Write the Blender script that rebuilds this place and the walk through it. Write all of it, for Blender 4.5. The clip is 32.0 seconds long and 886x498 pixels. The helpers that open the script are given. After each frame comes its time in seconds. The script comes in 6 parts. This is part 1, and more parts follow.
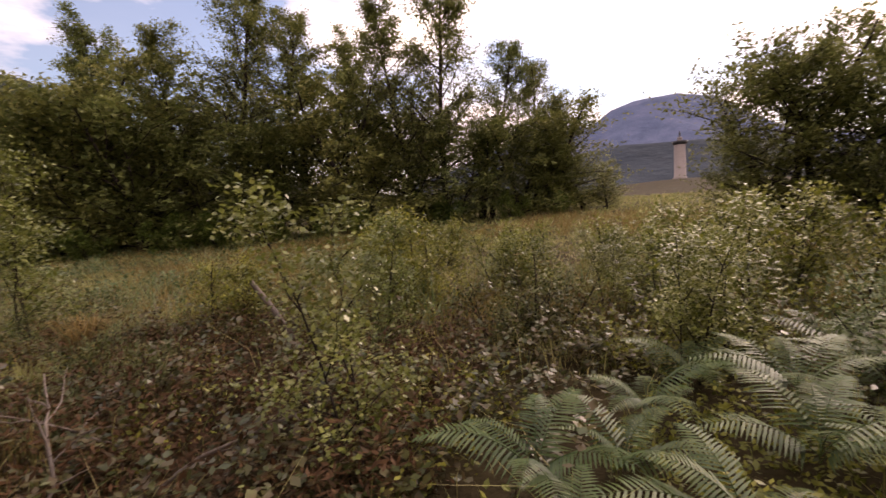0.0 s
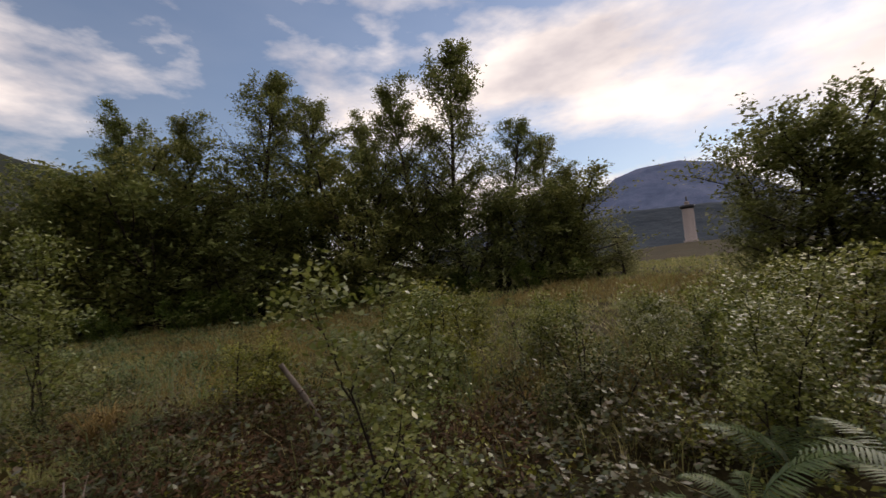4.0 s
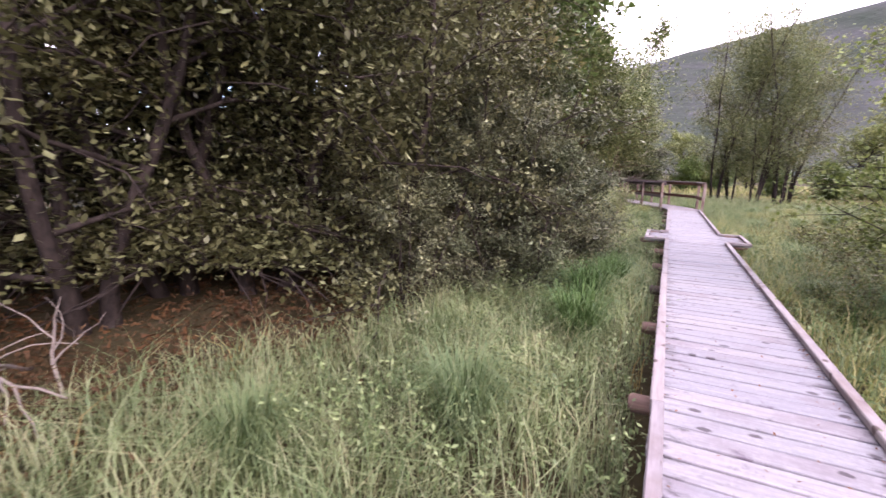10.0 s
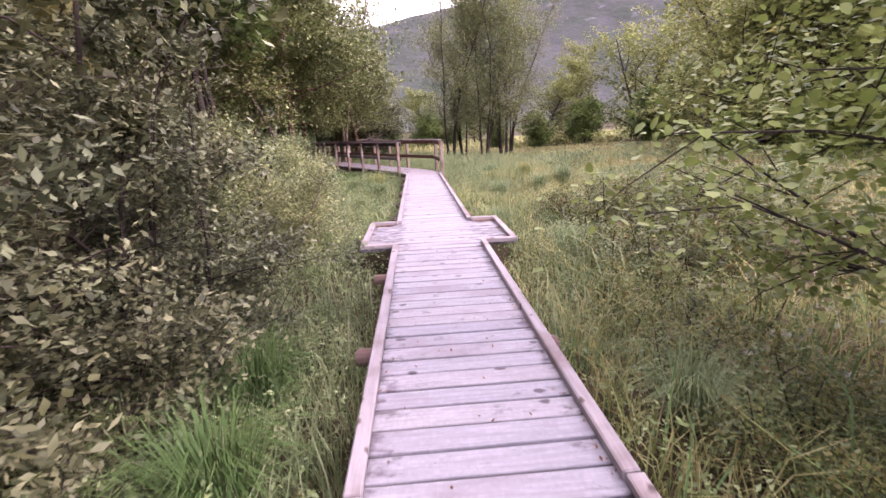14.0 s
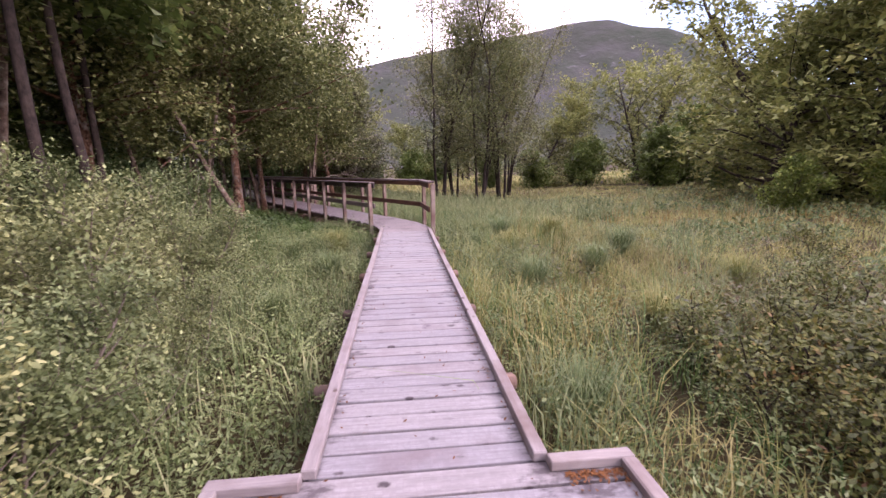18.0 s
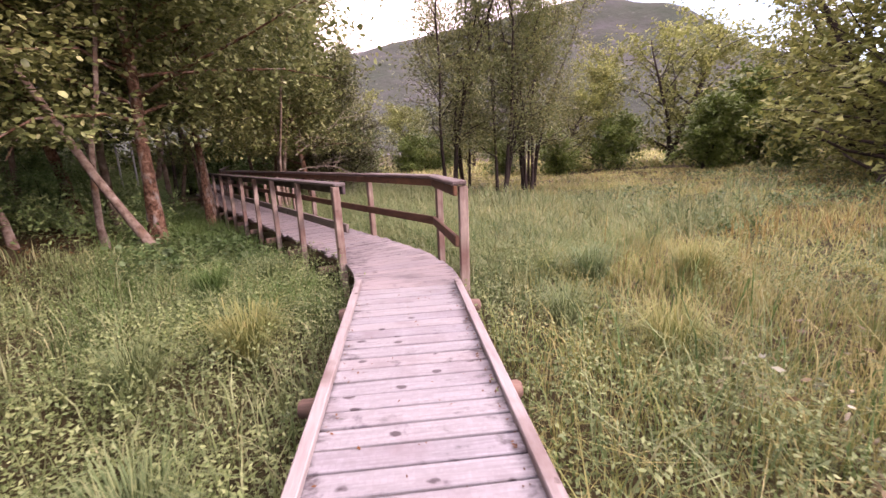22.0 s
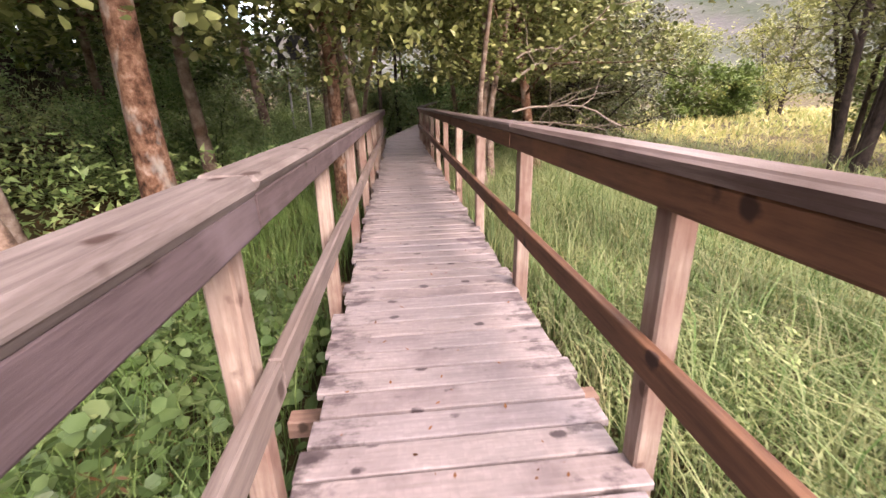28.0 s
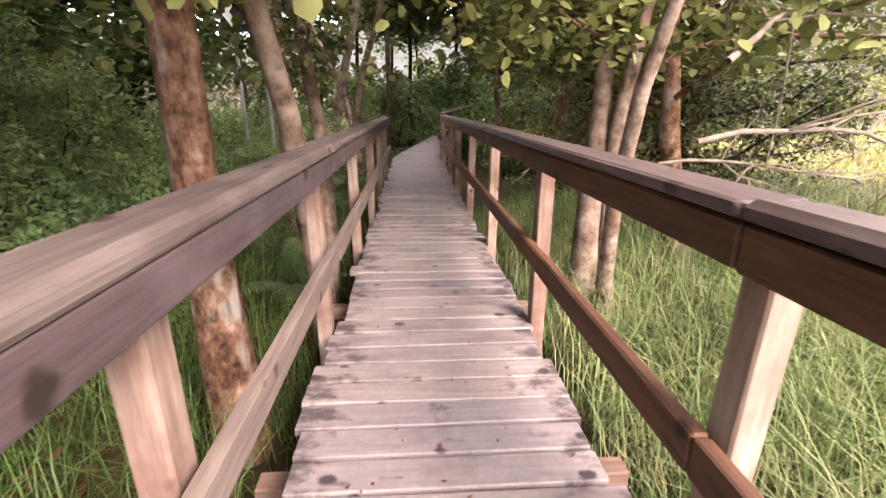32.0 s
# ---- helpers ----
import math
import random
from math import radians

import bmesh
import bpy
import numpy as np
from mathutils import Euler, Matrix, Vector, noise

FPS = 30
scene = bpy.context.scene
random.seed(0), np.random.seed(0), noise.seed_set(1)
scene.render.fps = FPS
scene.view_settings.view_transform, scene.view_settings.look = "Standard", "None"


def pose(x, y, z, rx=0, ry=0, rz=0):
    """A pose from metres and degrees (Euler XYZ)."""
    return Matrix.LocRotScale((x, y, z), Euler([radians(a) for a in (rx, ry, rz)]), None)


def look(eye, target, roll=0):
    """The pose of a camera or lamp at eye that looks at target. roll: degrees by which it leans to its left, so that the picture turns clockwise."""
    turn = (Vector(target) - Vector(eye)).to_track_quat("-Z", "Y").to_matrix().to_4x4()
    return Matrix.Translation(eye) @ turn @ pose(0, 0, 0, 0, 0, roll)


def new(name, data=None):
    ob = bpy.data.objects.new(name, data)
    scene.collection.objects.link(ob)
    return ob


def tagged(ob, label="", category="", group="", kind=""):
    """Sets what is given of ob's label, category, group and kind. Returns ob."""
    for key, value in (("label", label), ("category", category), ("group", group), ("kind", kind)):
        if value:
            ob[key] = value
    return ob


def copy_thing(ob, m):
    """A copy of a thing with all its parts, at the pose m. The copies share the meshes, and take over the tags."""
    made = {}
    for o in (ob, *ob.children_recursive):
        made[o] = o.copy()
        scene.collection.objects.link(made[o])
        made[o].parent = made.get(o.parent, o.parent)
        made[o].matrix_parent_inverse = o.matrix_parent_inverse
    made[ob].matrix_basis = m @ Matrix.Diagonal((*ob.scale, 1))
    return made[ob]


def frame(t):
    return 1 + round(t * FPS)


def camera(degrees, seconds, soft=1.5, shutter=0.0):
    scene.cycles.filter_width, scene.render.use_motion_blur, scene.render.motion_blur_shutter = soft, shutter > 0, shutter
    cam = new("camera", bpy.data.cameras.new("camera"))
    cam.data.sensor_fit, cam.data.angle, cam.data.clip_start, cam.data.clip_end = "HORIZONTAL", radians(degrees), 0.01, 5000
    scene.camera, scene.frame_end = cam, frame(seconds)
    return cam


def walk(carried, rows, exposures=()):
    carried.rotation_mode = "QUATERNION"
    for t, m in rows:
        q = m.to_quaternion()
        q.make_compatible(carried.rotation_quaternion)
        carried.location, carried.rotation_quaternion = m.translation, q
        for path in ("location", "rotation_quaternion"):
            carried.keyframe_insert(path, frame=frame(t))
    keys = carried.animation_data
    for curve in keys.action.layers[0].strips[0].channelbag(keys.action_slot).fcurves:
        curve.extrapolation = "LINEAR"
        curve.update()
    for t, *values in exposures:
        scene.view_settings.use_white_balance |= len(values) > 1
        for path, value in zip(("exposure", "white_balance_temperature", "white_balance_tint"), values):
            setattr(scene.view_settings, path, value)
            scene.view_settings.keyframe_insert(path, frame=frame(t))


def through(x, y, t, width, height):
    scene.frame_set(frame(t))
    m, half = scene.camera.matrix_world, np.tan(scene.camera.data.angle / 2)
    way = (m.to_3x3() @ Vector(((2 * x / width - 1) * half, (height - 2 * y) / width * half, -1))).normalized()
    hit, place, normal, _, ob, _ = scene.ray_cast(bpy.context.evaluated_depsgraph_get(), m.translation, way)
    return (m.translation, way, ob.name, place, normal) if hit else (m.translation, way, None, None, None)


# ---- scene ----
cam = camera(91.2, 32.0, soft=1.5, shutter=0.15)

# seconds, eye x y z, yaw to the left of +y, pitch up, roll
ROWS = [
    (0, 0.133, -1.777, 1.300, -73.11, -4.96, -3.27),
    (0.5, 0.215, -1.915, 1.320, -84.68, -3.19, -5.07),
    (1, 0.251, -2.000, 1.335, -89.89, -2.64, -5.53),
    (1.5, 0.256, -2.020, 1.350, -90.96, 0.17, -5.04),
    (2, 0.240, -2.021, 1.360, -90.10, 2.10, -5.51),
    (2.5, 0.229, -2.000, 1.370, -89.12, 2.78, -5.74),
    (3.5, 0.230, -1.660, 1.370, -79.00, 3.90, -5.40),
    (4.5, 0.240, -1.244, 1.360, -60.16, 4.54, -4.08),
    (5, 0.240, -1.100, 1.380, -40.60, 2.65, -3.30),
    (5.5, 0.246, -0.961, 1.409, -23.40, -1.98, -4.60),
    (6, 0.111, -0.517, 1.357, -11.94, -5.19, -5.00),
    (6.5, -0.091, -0.008, 1.303, 1.18, -6.26, -4.10),
    (7, -0.405, 0.394, 1.250, 19.53, -8.51, -2.70),
    (7.5, -0.665, 0.482, 1.222, 38.39, -10.81, -1.90),
    (8, -0.720, 0.926, 1.238, 54.31, -9.59, 1.80),
    (8.5, -0.720, 1.592, 1.288, 60.93, -9.27, -0.10),
    (9, -0.720, 2.369, 1.265, 56.07, -8.60, -1.10),
    (9.5, -0.646, 3.172, 1.286, 40.60, -9.30, -0.05),
    (10, -0.573, 3.975, 1.308, 27.16, -10.16, 1.00),
    (10.5, -0.442, 4.551, 1.294, 14.41, -11.98, 3.10),
    (11, -0.281, 5.121, 1.305, 7.98, -12.42, 0.60),
    (11.5, -0.177, 5.705, 1.290, 4.73, -12.30, -1.00),
    (12, -0.129, 6.286, 1.292, 0.09, -12.54, -0.10),
    (12.5, -0.114, 6.928, 1.257, -1.44, -13.06, -2.80),
    (13, -0.183, 7.567, 1.267, -1.89, -14.36, -3.40),
    (13.5, -0.197, 8.226, 1.276, -2.26, -15.81, -2.90),
    (14, -0.215, 8.911, 1.291, -2.94, -15.12, -2.80),
    (14.5, -0.192, 9.495, 1.318, -3.87, -14.01, -2.50),
    (15.5, -0.175, 10.623, 1.309, -4.34, -12.92, -1.90),
    (16.5, -0.158, 11.752, 1.301, -4.81, -11.83, -1.30),
    (17, -0.090, 12.307, 1.326, -4.85, -10.78, -2.00),
    (17.5, -0.076, 12.935, 1.328, -5.08, -10.55, -1.60),
    (18, -0.075, 13.526, 1.327, -5.40, -10.57, -1.00),
    (18.5, -0.083, 14.128, 1.340, -5.46, -10.80, -0.40),
    (19, -0.049, 14.794, 1.339, -5.46, -10.75, -1.30),
    (19.5, -0.061, 15.499, 1.303, -5.73, -10.87, -3.40),
    (20, -0.052, 16.139, 1.285, -6.14, -10.86, -4.40),
    (20.5, -0.077, 16.707, 1.271, -6.20, -11.30, -4.10),
    (21, -0.087, 17.360, 1.269, -6.24, -11.50, -2.30),
    (21.5, -0.050, 17.905, 1.316, -5.61, -12.33, -2.00),
    (22, 0.001, 18.550, 1.319, -5.08, -12.33, -2.70),
    (22.5, 0.036, 19.158, 1.294, -4.33, -12.98, -1.30),
    (23, -0.035, 19.771, 1.266, -3.80, -13.18, 0.40),
    (23.5, -0.049, 20.417, 1.268, -2.68, -13.33, -1.50),
    (24, -0.039, 21.032, 1.266, -2.30, -13.32, -5.30),
    (24.5, 0.004, 21.687, 1.297, -2.27, -13.53, -7.20),
    (25, -0.033, 22.315, 1.285, -1.54, -14.36, -5.60),
    (25.5, -0.228, 23.054, 1.254, 2.24, -15.88, -3.00),
    (26, -0.461, 23.752, 1.219, 9.36, -17.77, -1.54),
    (26.5, -0.653, 24.296, 1.213, 16.22, -18.47, -1.30),
    (27.5, -1.157, 25.497, 1.200, 20.94, -18.66, -1.15),
    (28.5, -1.661, 26.698, 1.186, 25.66, -18.84, -1.00),
    (29, -1.927, 27.239, 1.179, 25.87, -18.98, -0.70),
    (29.5, -2.228, 27.845, 1.154, 26.24, -18.89, -1.00),
    (30, -2.550, 28.388, 1.195, 25.67, -19.54, -0.98),
    (30.5, -2.829, 28.922, 1.221, 25.36, -19.31, -0.31),
    (31, -3.139, 29.444, 1.230, 25.22, -18.31, 0.10),
    (31.5, -3.467, 29.977, 1.226, 25.15, -18.31, -0.63),
    (32, -3.798, 30.513, 1.218, 24.85, -18.15, 0.68),
]


def aim(yaw, pitch):
    a, b = radians(yaw), radians(pitch)
    return Vector((-math.sin(a) * math.cos(b), math.cos(a) * math.cos(b), math.sin(b)))


EXPOSURES = [
    (0.0, 0.75, 8300, 34), (1.5, 0.20, 7700, 25), (2.5, -0.20, 7300, 17), (4.6, -0.10, 7600, 20), (5.5, 1.1, 8000, 25), (6.0, 1.6, 8100, 28),
    (7.5, 2.1, 6900, 31), (9.0, 3.05, 6600, 41), (10.0, 2.4, 6300, 36), (11.0, 2.2, 6600, 42), (13.0, 2.5, 6600, 45), (14.3, 2.6, 6500, 43), (17.0, 2.05, 6600, 43), (21.0, 2.1, 6800, 42), (22.0, 2.45, 7300, 43),
    (24.0, 2.5, 7500, 42), (26.0, 2.75, 7600, 40), (27.5, 3.15, 7600, 30), (29.0, 3.55, 7700, 25), (30.5, 3.75, 7600, 25), (32.0, 3.9, 7600, 25)]
walk(cam, [(t, look((x, y, z), Vector((x, y, z)) + aim(yaw, pitch), roll)) for t, x, y, z, yaw, pitch, roll in ROWS], EXPOSURES)

# ---------------------------------------------------------------- sky and sun
SUN_BEARING, SUN_HEIGHT = 116.0, 34.0
world = bpy.data.worlds.new("sky")
scene.world = world
world.use_nodes = True
wt = world.node_tree
wt.nodes.clear()


def wnode(kind, **values):
    n = wt.nodes.new(kind)
    for k, v in values.items():
        n.inputs[k].default_value = v
    return n


w_out, w_bg = wnode("ShaderNodeOutputWorld"), wnode("ShaderNodeBackground", Strength=0.12)
w_sky = wnode("ShaderNodeTexSky")
w_sky.sky_type, w_sky.sun_disc = "NISHITA", False
w_sky.sun_elevation, w_sky.sun_rotation = radians(SUN_HEIGHT), radians(SUN_BEARING)
w_sky.ozone_density, w_sky.dust_density, w_sky.air_density = 4.0, 0.3, 1.2
w_co, w_map = wnode("ShaderNodeTexCoord"), wnode("ShaderNodeMapping", Scale=(1.0, 1.0, 2.6))
w_noise = wnode("ShaderNodeTexNoise", Scale=2.3, Detail=7.0, Roughness=0.55)
w_shade = wnode("ShaderNodeTexNoise", Scale=4.0, Detail=5.0, Roughness=0.5)
w_ramp, w_grey, w_mix = wnode("ShaderNodeValToRGB"), wnode("ShaderNodeValToRGB"), wnode("ShaderNodeMix")
w_ramp.color_ramp.elements[0].position, w_ramp.color_ramp.elements[1].position = 0.41, 0.57
w_ramp.color_ramp.elements[0].color = (0.05, 0.05, 0.05, 1)
w_grey.color_ramp.elements[0].position, w_grey.color_ramp.elements[1].position = 0.32, 0.68
w_grey.color_ramp.elements[0].color, w_grey.color_ramp.elements[1].color = (6.0, 6.0, 6.6, 1), (11.5, 11.2, 11.0, 1)
w_mix.data_type = "RGBA"
for a, b in ((w_co.outputs["Generated"], w_map.inputs["Vector"]), (w_map.outputs[0], w_noise.inputs["Vector"]), (w_map.outputs[0], w_shade.inputs["Vector"]),
             (w_noise.outputs["Fac"], w_ramp.inputs["Fac"]), (w_shade.outputs["Fac"], w_grey.inputs["Fac"]), (w_ramp.outputs["Color"], w_mix.inputs["Factor"]),
             (w_sky.outputs[0], w_mix.inputs[6]), (w_grey.outputs["Color"], w_mix.inputs[7]), (w_mix.outputs[2], w_bg.inputs["Color"]), (w_bg.outputs[0], w_out.inputs[0])):
    wt.links.new(a, b)

sun_data = bpy.data.lights.new("sun", "SUN")
sun_data.energy, sun_data.angle, sun_data.color = 1.1, radians(28), (1.0, 0.95, 0.88)
sun = new("sun", sun_data)
sun.matrix_world = look((0, 0, 60), Vector((0, 0, 60)) - aim(-SUN_BEARING, SUN_HEIGHT))

# ---------------------------------------------------------------- materials


class Nodes:
    """A short hand for a node material."""

    def __init__(self, name, roughness=0.8, specular=0.3):
        self.m = bpy.data.materials.new(name)
        self.m.use_nodes = True
        self.t = self.m.node_tree
        self.b = self.t.nodes["Principled BSDF"]
        self.b.inputs["Roughness"].default_value = roughness
        self.b.inputs["Specular IOR Level"].default_value = specular

    def n(self, kind, **values):
        node = self.t.nodes.new(kind)
        for k, v in values.items():
            node.inputs[k.replace("_", " ")].default_value = v
        return node

    def link(self, a, b):
        self.t.links.new(a, b)

    def coords(self, scale=(1, 1, 1), kind="Object", shift=False):
        co, mp = self.n("ShaderNodeTexCoord"), self.n("ShaderNodeMapping", Scale=scale)
        self.link(co.outputs[kind], mp.inputs["Vector"])
        if shift:
            info, mul = self.n("ShaderNodeObjectInfo"), self.n("ShaderNodeVectorMath")
            mul.operation = "SCALE"
            mul.inputs[0].default_value = (37.0, 53.0, 71.0)
            self.link(info.outputs["Random"], mul.inputs["Scale"])
            self.link(mul.outputs[0], mp.inputs["Location"])
        return mp.outputs[0]

    def noise(self, vec, scale, detail=4.0, rough=0.55):
        node = self.n("ShaderNodeTexNoise", Scale=scale, Detail=detail, Roughness=rough)
        self.link(vec, node.inputs["Vector"])
        return node.outputs["Fac"]

    def ramp(self, fac, stops):
        node = self.n("ShaderNodeValToRGB")
        e = node.color_ramp.elements
        while len(e) < len(stops):
            e.new(0.5)
        for el, (p, c) in zip(e, stops):
            el.position, el.color = p, (*c, 1) if len(c) == 3 else c
        self.link(fac, node.inputs["Fac"])
        return node.outputs["Color"]

    def mix(self, fac, a, b, how="MIX"):
        node = self.n("ShaderNodeMix")
        node.data_type, node.blend_type = "RGBA", how
        for sock, v in ((node.inputs[0], fac), (node.inputs[6], a), (node.inputs[7], b)):
            if isinstance(v, (int, float)):
                sock.default_value = v
            elif isinstance(v, tuple):
                sock.default_value = (*v, 1) if len(v) == 3 else v
            else:
                self.link(v, sock)
        return node.outputs[2]

    def base(self, colour):
        self.link(colour, self.b.inputs["Base Color"])

    def bump(self, height, strength=0.4, distance=0.01):
        node = self.n("ShaderNodeBump", Strength=strength, Distance=distance)
        self.link(height, node.inputs["Height"])
        self.link(node.outputs[0], self.b.inputs["Normal"])

    def random(self, island=True):
        return self.n("ShaderNodeNewGeometry").outputs["Random Per Island"] if island else self.n("ShaderNodeObjectInfo").outputs["Random"]


def leaf_material(name, colours, rough=0.55, through=0.3, patch=0.35, gain=1.0, drift_scale=1.1, gloss=0.24):
    """Foliage: a colour a leaf, drifting over the plant, with some light let through."""
    k = Nodes(name, rough - 0.06, gloss)
    mixed, lift = k.n("ShaderNodeMath"), k.n("ShaderNodeMath")
    mixed.operation = lift.operation = "MULTIPLY_ADD"
    k.link(k.random(), mixed.inputs[0])
    mixed.inputs[1].default_value, mixed.inputs[2].default_value = 0.55, -0.58
    k.link(k.noise(k.coords(), 3.2, 2.0), lift.inputs[0])
    lift.inputs[1].default_value = 1.6
    k.link(mixed.outputs[0], lift.inputs[2])
    col = k.ramp(lift.outputs[0], [(i / max(1, len(colours) - 1), (c[0] * gain * 0.8, c[1] * gain * 0.8, c[2] * gain * 0.6)) for i, c in enumerate(colours)])
    drift = k.ramp(k.noise(k.coords(), drift_scale, 3.0), [(0.3, (1 - patch,) * 3), (0.7, (1 + patch * 0.55, 1 + patch * 0.55, 1 + patch * 0.4))])
    col = k.mix(1.0, col, drift, "MULTIPLY")
    tint = k.ramp(k.random(False), [(0.0, (0.82, 0.9, 0.85)), (1.0, (1.15, 1.08, 1.0))])
    col = k.mix(1.0, col, tint, "MULTIPLY")
    k.base(col)
    glow = k.n("ShaderNodeBsdfTranslucent")
    k.link(col, glow.inputs["Color"])
    both, out = k.n("ShaderNodeMixShader", Fac=through * 0.75), k.t.nodes["Material Output"]
    k.link(k.b.outputs[0], both.inputs[1])
    k.link(glow.outputs[0], both.inputs[2])
    k.link(both.outputs[0], out.inputs["Surface"])
    return k.m


def bark_material(name, stops, scale, stretch, strength=0.6, patches=None):
    k = Nodes(name, 0.9, 0.15)
    v = k.coords((stretch, stretch, 1.0), shift=True)
    col = k.ramp(k.noise(v, scale, 6.0, 0.65), stops)
    if patches:
        col = k.mix(k.ramp(k.noise(k.coords((1, 1, 0.5), shift=True), patches[0], 3.0), [(0.55, (0, 0, 0)), (0.68, (0.8, 0.8, 0.8))]), col, patches[1])
    k.base(col)
    k.bump(k.noise(v, scale * 2.2, 5.0), strength, 0.012)
    return k.m


def wood_material(name, low, high, knot, stain, along=(1.0, 14.0, 14.0), rough=0.75, litter=None, ends=False, worn=0.52):
    """Weathered sawn timber; the grain runs along the piece's own x."""
    k = Nodes(name, rough, 0.3)
    g = k.coords(along, shift=True)
    grain = k.noise(g, 3.0, 8.0, 0.7)
    col = k.ramp(grain, [(0.3, low), (0.7, high)])
    piece = k.ramp(k.random(False), [(0.0, (0.90, 0.90, 0.93)), (0.5, (1, 1, 1)), (1.0, (1.06, 1.03, 1.01))])
    col = k.mix(1.0, col, piece, "MULTIPLY")
    free = k.coords((1, 1, 1), shift=True)
    col = k.mix(k.ramp(k.noise(free, 2.2, 5.0), [(worn, (0, 0, 0)), (worn + 0.2, (0.8, 0.8, 0.8))]), col, stain)
    vor = k.n("ShaderNodeTexVoronoi", Scale=4.2, Randomness=1.0)
    k.link(k.coords((1, 1.5, 1), shift=True), vor.inputs["Vector"])
    size = k.n("ShaderNodeMath")
    size.operation = "MULTIPLY_ADD"
    k.link(k.noise(free, 30.0, 2.0), size.inputs[0])
    size.inputs[1].default_value = 0.14
    k.link(vor.outputs["Distance"], size.inputs[2])
    spots = k.ramp(size.outputs[0], [(0.17, (1, 1, 1)), (0.23, (0, 0, 0))])
    col = k.mix(spots, col, knot)
    if ends:
        # old wet stains round the nails near a board's two ends
        away = k.n("ShaderNodeSeparateXYZ")
        k.link(k.n("ShaderNodeTexCoord").outputs["Object"], away.inputs[0])
        mag, reach = k.n("ShaderNodeMath"), k.n("ShaderNodeMapRange")
        mag.operation = "ABSOLUTE"
        k.link(away.outputs["X"], mag.inputs[0])
        k.link(mag.outputs[0], reach.inputs["Value"])
        reach.inputs["From Min"].default_value, reach.inputs["From Max"].default_value = 0.30, 0.50
        reach.inputs["To Min"].default_value, reach.inputs["To Max"].default_value = 0.0, 0.17
        total = k.n("ShaderNodeMath")
        k.link(k.noise(k.coords((1.0, 1.8, 1.0), shift=True), 6.5, 6.0, 0.65), total.inputs[0])
        k.link(reach.outputs[0], total.inputs[1])
        col = k.mix(k.ramp(total.outputs[0], [(0.62, (0, 0, 0)), (0.76, (0.85, 0.85, 0.85))]), col, knot)
        # wide old puddle stains, and the fine wire netting pressed into the boards
        col = k.mix(k.ramp(k.noise(k.coords((1, 1, 1), shift=True), 3.4, 5.0, 0.6), [(0.66, (0, 0, 0)), (0.72, (0.75, 0.75, 0.75))]), col, (knot[0] * 1.6, knot[1] * 1.45, knot[2] * 1.8))
        net = k.n("ShaderNodeTexVoronoi", Scale=34.0, Randomness=0.25)
        net.feature = "DISTANCE_TO_EDGE"
        k.link(k.coords((1, 1, 1)), net.inputs["Vector"])
        col = k.mix(k.ramp(net.outputs["Distance"], [(0.03, (0.12, 0.12, 0.12)), (0.10, (0, 0, 0))]), col, knot)
    if litter:
        col = k.mix(k.ramp(k.noise(free, 7.0, 6.0), [(0.62, (0, 0, 0)), (0.70, (0.9, 0.9, 0.9))]), col, litter)
    k.base(col)
    k.bump(grain, 0.35, 0.004)
    return k.m


def plain_material(name, a, b, scale=8.0, rough=0.6, metal=0.0, bump=0.15):
    k = Nodes(name, rough, 0.4)
    n = k.noise(k.coords(), scale, 5.0)
    k.base(k.ramp(n, [(0.3, a), (0.7, b)]))
    k.b.inputs["Metallic"].default_value = metal
    k.bump(n, bump, 0.004)
    return k.m


def ground_material():
    k = Nodes("bog_soil", 0.95, 0.1)
    v = k.coords()
    col = k.ramp(k.noise(v, 1.3, 8.0, 0.7), [(0.3, (0.018, 0.013, 0.008)), (0.5, (0.042, 0.031, 0.016)), (0.7, (0.075, 0.055, 0.028))])
    col = k.mix(k.ramp(k.noise(v, 22.0, 4.0), [(0.42, (0, 0, 0)), (0.6, (0.75, 0.75, 0.75))]), col, (0.022, 0.015, 0.009))
    far = k.ramp(k.noise(v, 0.12, 5.0), [(0.35, (0.05, 0.055, 0.02)), (0.65, (0.11, 0.085, 0.04))])
    k.base(k.mix(0.3, col, far))
    k.bump(k.noise(v, 9.0, 6.0), 0.8, 0.05)
    return k.m


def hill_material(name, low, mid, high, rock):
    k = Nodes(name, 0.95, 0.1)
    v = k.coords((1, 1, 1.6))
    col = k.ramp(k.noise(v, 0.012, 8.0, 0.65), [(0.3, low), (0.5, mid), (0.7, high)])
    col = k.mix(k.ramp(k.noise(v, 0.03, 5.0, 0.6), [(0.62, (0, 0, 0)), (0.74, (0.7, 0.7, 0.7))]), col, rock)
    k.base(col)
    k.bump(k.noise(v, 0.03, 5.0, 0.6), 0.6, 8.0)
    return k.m


